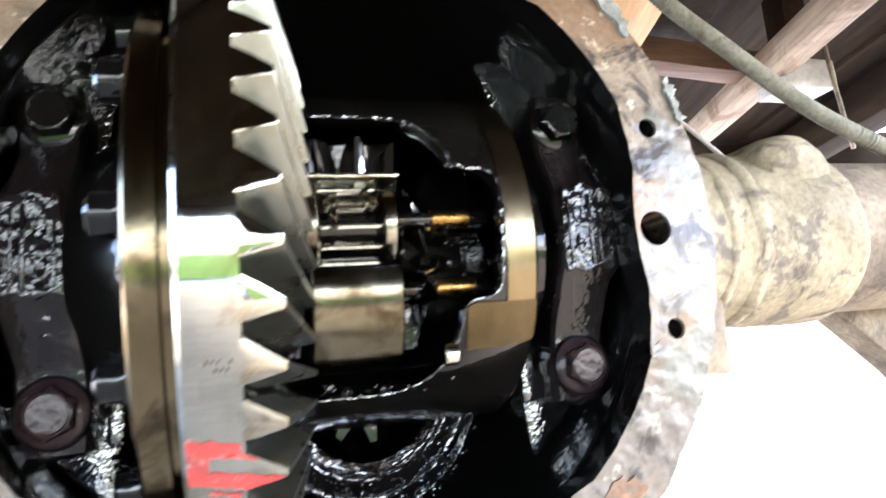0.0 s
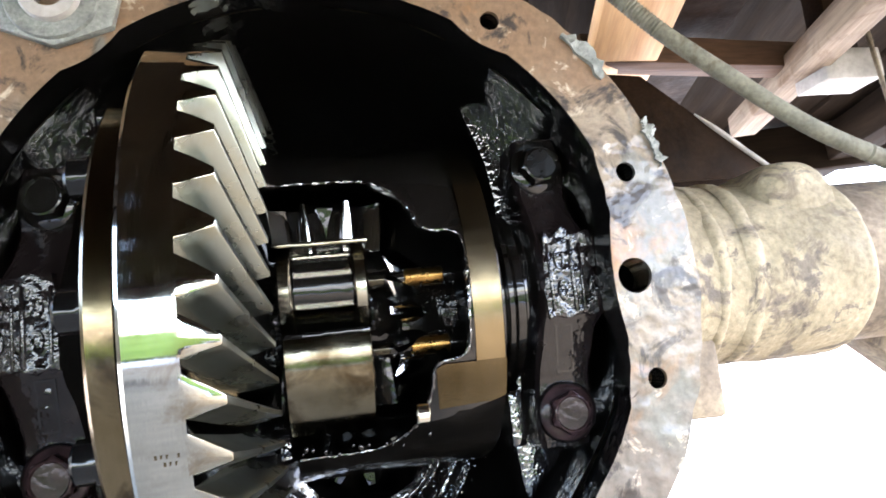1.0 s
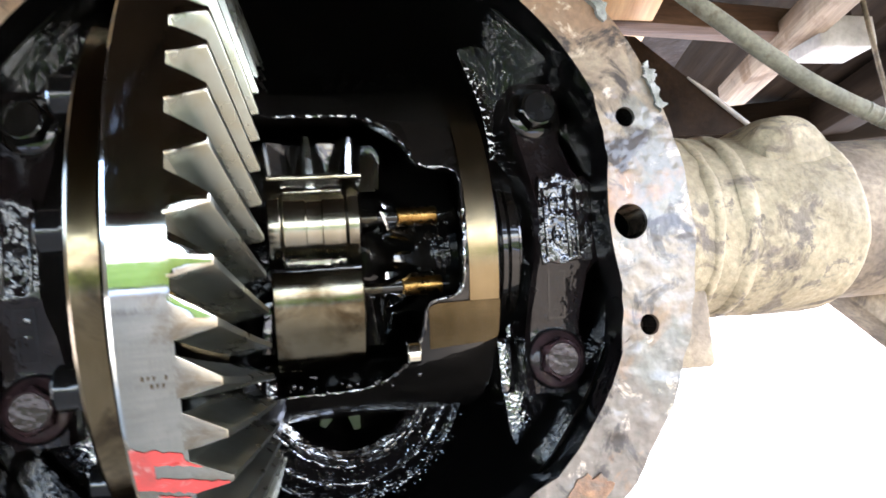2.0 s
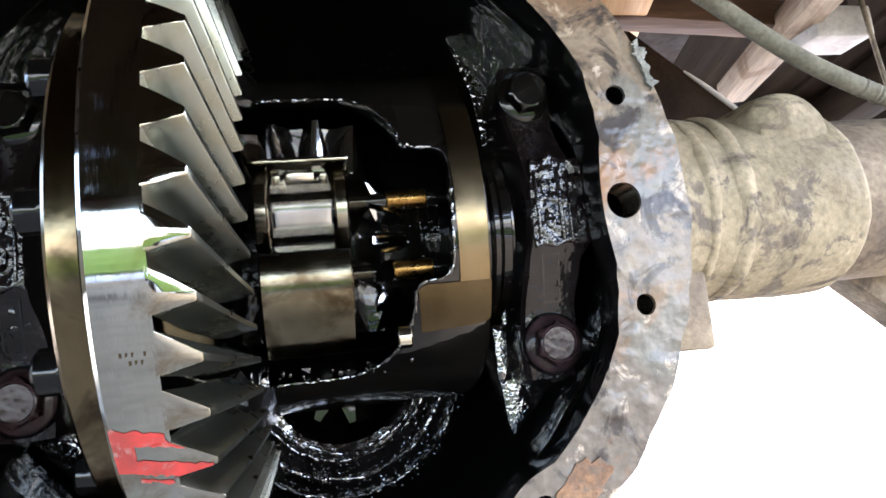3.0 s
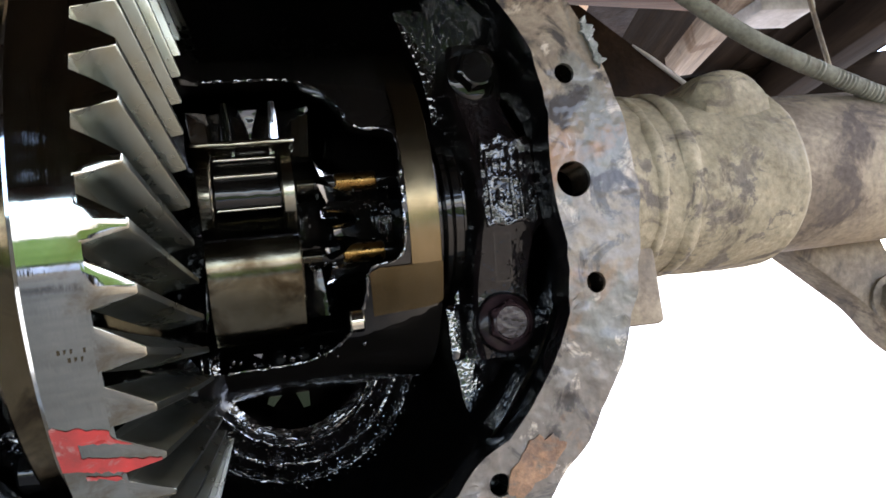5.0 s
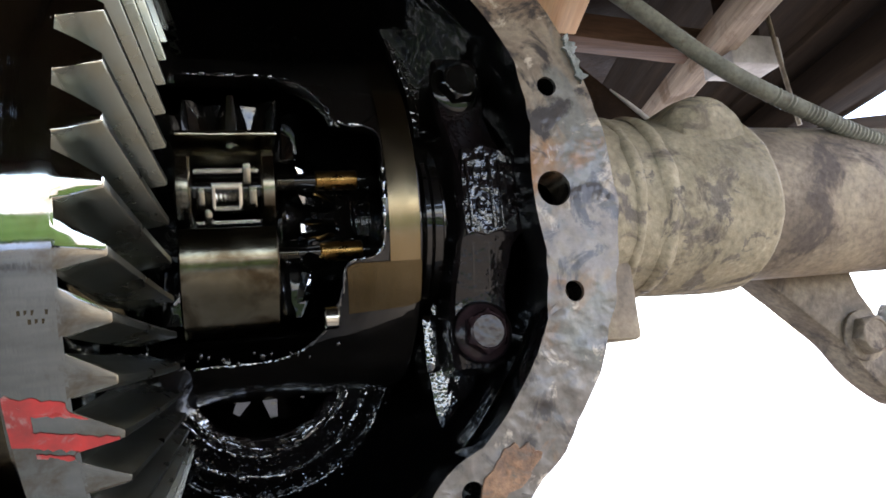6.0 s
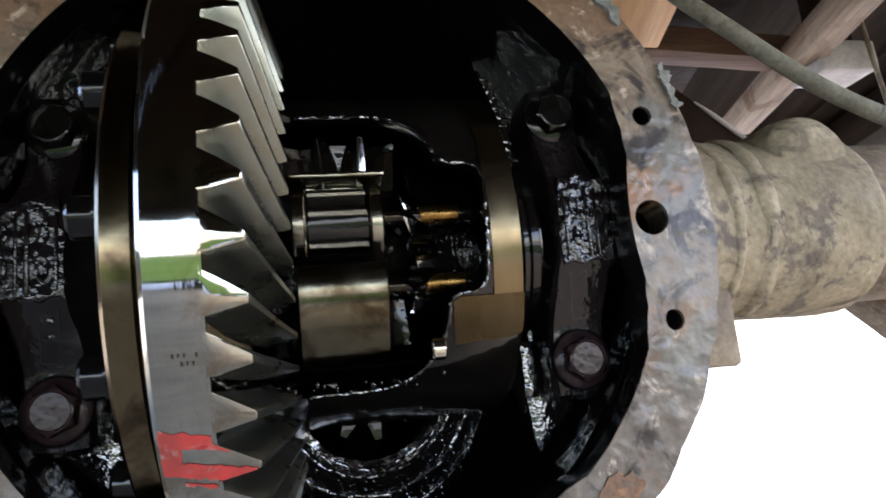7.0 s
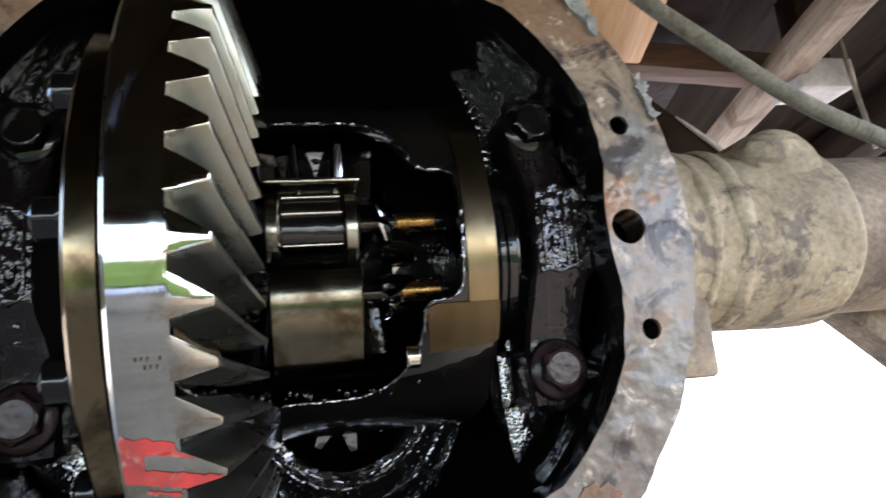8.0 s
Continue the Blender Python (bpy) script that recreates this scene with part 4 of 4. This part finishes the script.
def make_pinions():
    """Bevel pinions turning about a vertical pin; eleven teeth, narrow at the back and wide towards the gears."""
    for flip in (1, -1):
        bm = bmesh.new()
        lathe(bm, [(0.016, 0.0), (0.016, 0.0252), (0.038, 0.0288), (0.0392, 0.0280), (0.0392, 0.0)], 44, axis="y", closed=False)
        bmesh.ops.transform(bm, matrix=Matrix.Rotation(radians(90), 4, "X"), verts=bm.verts)
        m = pose(-0.031, 0.051 - YC, 0.009) if flip > 0 else pose(-0.031, 0.053 - YC, -0.0085, 180)
        pin = part("bevel_pinion", bm, OIL, diff, "small oily bevel pinion", at=m)
        for k in range(11):
            bm = bmesh.new()
            vv = []
            for zz, r, h, w in ((0.016, 0.0255, 0.0100, 0.0074), (0.030, 0.0275, 0.0090, 0.0058), (0.0395, 0.0290, 0.0078, 0.0036)):
                vv.append([bm.verts.new((-t, -rr, zz)) for rr, t in ((r - 0.001, -w * 1.15), (r + h * 0.55, -w * 0.78), (r + h * 0.95, -w * 0.36), (r + h, 0.0), (r + h * 0.95, w * 0.36), (r + h * 0.55, w * 0.78), (r - 0.001, w * 1.15))])
            for p, q in zip(vv, vv[1:]):
                for j in range(6):
                    bm.faces.new((p[j], p[j + 1], q[j + 1], q[j]))
            bm.faces.new(vv[0])
            bm.faces.new(vv[-1])
            part("tooth", bm, DARKPOLISH if flip > 0 else OIL, pin, at=Matrix.Rotation(2 * math.pi * k / 11, 4, "Z"))
        MOVING["pinion_above" if flip > 0 else "pinion_below"] = pin


def make_inner():
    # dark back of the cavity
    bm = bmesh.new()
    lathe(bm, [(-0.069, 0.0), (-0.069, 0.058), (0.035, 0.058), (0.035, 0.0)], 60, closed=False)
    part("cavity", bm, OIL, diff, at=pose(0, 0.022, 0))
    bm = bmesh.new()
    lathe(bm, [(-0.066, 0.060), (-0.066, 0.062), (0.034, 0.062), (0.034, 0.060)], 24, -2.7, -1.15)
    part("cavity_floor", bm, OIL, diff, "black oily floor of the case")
    make_governor()
    bm = bmesh.new()
    box(bm, (-0.0560, 0.003 - YC, 0.0262), (-0.0130, 0.020 - YC, 0.0284), 0.0006)
    subdivided(bm, 0.004)
    rough_up(bm, 0.0003, 260)
    part("top_plate", bm, SATIN, diff, "thin bright plate")
    bm = bmesh.new()
    box(bm, (-0.0545, 0.009 - YC, -0.0145), (-0.0150, 0.03 - YC, -0.0115), 0.0006)
    part("gap_plate", bm, OIL, diff)
    # smooth curved thrust block below
    bm = bmesh.new()
    lathe(bm, [(-0.0535, 0.028), (-0.0535, 0.0405), (-0.0528, 0.0412), (-0.0160, 0.0412), (-0.0152, 0.0405), (-0.0152, 0.028)], 40, -0.95, 0.20)
    part("thrust_block", bm, THRUST, diff, "smooth curved steel thrust block", at=pose(0, 0.0385 - YC, -0.0225))
    # two bronze-sleeved pins
    for z in (0.0095, -0.0225):
        pin = bar_x("pin", -0.016, 0.031, 0.016, z, 0.0036, OILSMOOTH, "dark oily pin")
        bar_x("sleeve", 0.003, 0.0215, 0.016, z, 0.0044, BRASS, "bronze sleeve", parent=pin).matrix_basis = Matrix()
        bm = bmesh.new()
        thread = [(-0.0155 + 0.0005 * k, 0.0040 - 0.0006 * (k % 2)) for k in range(20)]
        lathe(bm, [(-0.0155, 0.0), *thread, (-0.0058, 0.0)], 28, closed=False)
        part("pin_tip", bm, SATIN, pin, "threaded steel tip")
    # ribbed hub behind the pins, and the tapered end that reaches into it
    bm = bmesh.new()
    ribs = [(0.004 + 0.0011 * k, 0.0228 + 0.0012 * ((k % 2) * (1 if k % 6 else 0.3))) for k in range(22)]
    lathe(bm, [(0.004, 0.0), *ribs, (0.028, 0.0)], 64, closed=False)
    rough_up(bm, 0.0004, 260)
    part("ribbed_hub", bm, OILDRIP, diff, "dark ribbed hub", at=pose(0, 0.042 - YC, -0.006))
    bm = bmesh.new()
    lathe(bm, [(-0.012, 0.0), (-0.012, 0.0092), (-0.0105, 0.0102), (0.0008, 0.0048), (0.0016, 0.0036), (0.0016, 0.0)], 36, closed=False)
    rough_up(bm, 0.0004, 150)
    part("taper_hub", bm, OILSMOOTH, diff, "black tapered hub", at=pose(0, 0.022 - YC, -0.0065))
    make_pinions()
    # side gear at the lower right of the window
    bm = bmesh.new()
    lathe(bm, [(-0.006, 0.0), (-0.006, 0.034), (0.014, 0.027), (0.014, 0.0)], 40, closed=False)
    side = part("side_gear", bm, OILSMOOTH, diff, "small bevel side gear, partly oily", at=pose(0.006, 0.046 - YC, -0.010))
    for k in range(16):
        bm = bmesh.new()
        a = 2 * math.pi * k / 16 + 0.1
        c, s = math.cos(a), math.sin(a)
        vv = []
        for x, r, h, w in ((-0.007, 0.033, 0.0085, 0.0040), (0.002, 0.029, 0.0075, 0.0036), (0.010, 0.024, 0.004, 0.0024)):
            vv.append([bm.verts.new((x - hh * 0.5, -(rr * c - t * s), rr * s + t * c)) for rr, t, hh in ((r - 0.001, -w * 1.6, 0), (r + h * 0.6, -w * 0.95, h * 0.6), (r + h, -w * 0.4, h), (r + h, w * 0.4, h), (r + h * 0.6, w * 0.95, h * 0.6), (r - 0.001, w * 1.6, 0))])
        for p, q in zip(vv, vv[1:]):
            for j in range(5):
                bm.faces.new((p[j], p[j + 1], q[j + 1], q[j]))
        bm.faces.new(vv[0])
        bm.faces.new(vv[-1])
        part("tooth", bm, DARKPOLISH, side)
    MOVING["side_gear"] = side
    # oil drops added for glints on the pins, the hub and the window's lower lip
    rng = random.Random(11)
    for k in range(46):
        if k < 16:
            x, z = rng.uniform(-0.05, 0.008), -0.064 + rng.uniform(-0.003, 0.0015)
            y = YC - math.sqrt(0.0835 ** 2 - z * z) + 0.0002
        elif k < 30:
            x, z, y = rng.uniform(-0.014, 0.028), rng.choice((0.0060, -0.026)) + rng.uniform(-0.0006, 0.0006), 0.0145
        else:
            x, a = rng.uniform(0.006, 0.026), rng.uniform(-1.0, 1.0)
            y, z = 0.042 - 0.0245 * math.cos(a), -0.006 + 0.0245 * math.sin(a)
        r = rng.uniform(0.0005, 0.0012)
        bm = bmesh.new()
        bmesh.ops.create_uvsphere(bm, u_segments=10, v_segments=7, radius=r)
        for v in bm.verts:
            v.co.z *= 1.35
        part("glint_drop", bm, OILSMOOTH, diff, at=pose(x, y - YC, z))
    bar_x("bright_pin", 0.0012, 0.0072, 0.004, -0.0525, 0.0048, POLISH, "bright pin end")


make_inner()


# ======== drive pinion below, in its ring-shaped casting ========
def make_pinion_boss():
    place = pose(-0.022, -0.01, -0.066)
    bm = bmesh.new()
    lathe(bm, [(0.088, 0.036), (0.086, 0.040), (0.088, 0.046), (0.093, 0.053), (0.101, 0.060), (0.112, 0.066), (0.130, 0.071), (0.16, 0.072), (0.16, 0.036)], 96, axis="y")
    subdivided(bm, 0.004)
    rough_up(bm, 0.0009, 230)
    part("pinion_boss", bm, OILDRIP, axle, "rough oily ring casting round the drive pinion", at=place)
    for y, r, w in ((0.0850, 0.0405, 0.0007), (0.0858, 0.0440, 0.0008), (0.0935, 0.0548, 0.0014), (0.1130, 0.0672, 0.0009)):
        bm = bmesh.new()
        lathe(bm, [(y - w, r), (y - w * 0.7, r + w * 0.7), (y, r + w), (y + w, r), (y, r - w), (y - w * 0.7, r - w * 0.7)], 220, axis="y")
        rough_up(bm, 0.0007, 170)
        rough_up(bm, 0.0005, 520)
        part("casting_ridge", bm, OILDRIP, axle, at=place)
    # beads of oil added over the casting's lower half to give its sparkle
    rng = random.Random(5)
    bm = bmesh.new()
    for k in range(420):
        a = rng.uniform(math.pi * 1.04, math.pi * 1.97)
        r = 0.046 + 0.026 * rng.random() ** 0.8
        y = 0.0855 + 0.0185 * ((r - 0.046) / 0.020) ** 1.6
        bmesh.ops.create_icosphere(bm, subdivisions=1, radius=rng.uniform(0.00035, 0.0011), matrix=pose(r * math.cos(a), y, r * math.sin(a)))
    tagged(part("glint_beads", bm, OILDRIP, axle, "beads of oil added to make the casting glint", at=place), "beads of oil added to make the casting glint", kind="stuff")


make_pinion_boss()
pinion = root("drive_pinion", "oily drive pinion gear sunk in its casting", "gear", -0.022, 0.085, -0.066)
bm = bmesh.new()
lathe(bm, [(0.014, 0.0), (0.010, 0.006), (0.003, 0.011), (0.001, 0.0145), (0.003, 0.018), (0.05, 0.026), (0.05, 0.0)], 40, axis="y", closed=False)
part("pinion_core", bm, OILSMOOTH, pinion)
for k in range(9):
    bm = bmesh.new()
    vv = []
    for i in range(5):
        u = i / 4
        a = 2 * math.pi * k / 9 + 0.6 * u
        r, h, w = 0.017 + 0.009 * u, 0.010, 0.0042
        c, s = math.cos(a), math.sin(a)
        vv.append([bm.verts.new((rr * c - t * s, 0.001 + 0.045 * u, rr * s + t * c)) for rr, t in ((r - 0.002, -w), (r + h, -w * 0.4), (r + h, w * 0.4), (r - 0.002, w))])
    for p, q in zip(vv, vv[1:]):
        for j in range(3):
            bm.faces.new((p[j], p[j + 1], q[j + 1], q[j]))
    bm.faces.new(vv[0])
    bm.faces.new(vv[-1])
    part("tooth", bm, OILSMOOTH, pinion)


# ======== hose, suspension arm, sheet ========
def make_hose():
    hose = root("brake_hose", "dusty grey-green ribbed hose clipped to the axle tube", "hose")
    path = spline([(0.07, 0.07, 0.262), (0.115, 0.052, 0.202), (0.140, 0.044, 0.170), (0.165, 0.037, 0.139), (0.190, 0.031, 0.114), (0.240, 0.024, 0.072), (0.300, 0.019, 0.040), (0.335, 0.016, 0.025), (0.362, 0.014, 0.017)], 420)
    bm = bmesh.new()
    sweep(bm, path, lambda s: 0.0050 + 0.00034 * math.sin(2 * math.pi * s / 0.0024) * (1 if s > 0.29 or s < 0.16 else 0.2), 14)
    part("ribbed_sleeve", bm, HOSE, hose)
    bm = bmesh.new()
    box(bm, (0.360, 0.010, 0.008), (0.385, 0.034, 0.027), 0.002)
    part("clip", bm, TUBE, hose, "small grey clip")
    bm = bmesh.new()
    sweep(bm, spline([(0.372, 0.02, 0.018), (0.376, 0.006, 0.010), (0.386, 0.004, 0.0), (0.40, 0.01, -0.03)], 20), 0.0022, 8)
    part("brake_pipe", bm, RAILM, hose, "thin dark brake pipe")


make_hose()


def make_arm():
    arm = root("suspension_arm", "dusty steel suspension arm under the axle tube with a bolt", "suspension arm")
    bm = bmesh.new()
    pts = rounded([(0.274, -0.035), (0.352, -0.035), (0.362, -0.070), (0.400, -0.092), (0.412, -0.122), (0.390, -0.138), (0.358, -0.116), (0.335, -0.086)], [0.0, 0.0, 0.015, 0.015, 0.02, 0.02, 0.015, 0.015])
    prism(bm, pts, 0.075, 0.10, bevel=0.002)
    subdivided(bm, 0.012)
    rough_up(bm, 0.0008, 60)
    part("arm_plate", bm, TUBE, arm)
    hex_bolt(arm, 0.352, 0.074, -0.084, 0.0125, 0.1, TUBE)
    bm = bmesh.new()
    lathe(bm, [(0.0, 0.0), (-0.018, 0.0), (-0.018, 0.012), (-0.016, 0.0135), (0.0, 0.0135)], 28, axis="y", closed=False)
    part("arm_bush", bm, TUBE, arm, at=pose(0.384, 0.078, -0.116))


make_arm()


# ======== things behind the camera that the bright steel mirrors ========
def make_tarp():
    bm = bmesh.new()
    bmesh.ops.create_grid(bm, x_segments=60, y_segments=12, size=1)
    for v in bm.verts:
        x, y = v.co.x, v.co.y
        v.co = Vector((-0.35 + 1.1 * x, -1.60 + 0.09 * y + 0.05 * noise.noise(Vector((x * 3, 0, 1))), 0.012 + 0.03 * max(0, 1 - abs(y)) * (0.6 + noise.noise(Vector((x * 7, y * 2, 4))))))
    bmesh.ops.solidify(bm, geom=bm.faces[:], thickness=0.003)
    tagged(part("tarp", bm, BLUE, None), "rumpled blue-grey tarpaulin lying on the ground", "tarp")
    for x, w, h in ((-0.62, 0.16, 0.05), (-0.28, 0.07, 0.07), (0.15, 0.2, 0.045)):
        bm = bmesh.new()
        box(bm, (x - w / 2, -1.50, 0.0), (x + w / 2, -1.42, h), 0.012)
        rough_up(bm, 0.008, 14)
        tagged(part("tool_bag", bm, RAILM, None, at=pose(0, 0, 0.006)), "small dark tool bag lying on the ground", "tool bag", "tool bags")


make_tarp()
bm = bmesh.new()
bmesh.ops.create_grid(bm, x_segments=40, y_segments=24, size=1)
for v in bm.verts:
    x, y = v.co.x, v.co.y
    v.co = Vector((0.815 + 0.17 * x, 0.32 + 0.03 * noise.noise(Vector((x * 4, y * 4, 0))) + 0.012 * noise.noise(Vector((x * 12, y * 12, 3))), -0.105 + 0.05 * y + 0.012 * noise.noise(Vector((x * 5, 2, y * 3)))))
bmesh.ops.solidify(bm, geom=bm.faces[:], thickness=0.001)
sheet = tagged(part("plastic_sheet", bm, SHEETM, None, at=pose(0, 0, H)), "crinkled shiny grey plastic sheet hanging behind the axle", "sheet")
bm = bmesh.new()
box(bm, (0.80, 0.316, -0.07), (0.812, 0.319, 0.275), 0.0005)
part("strap", bm, RAILM, sheet, "thin dark hanging strap")

motions()
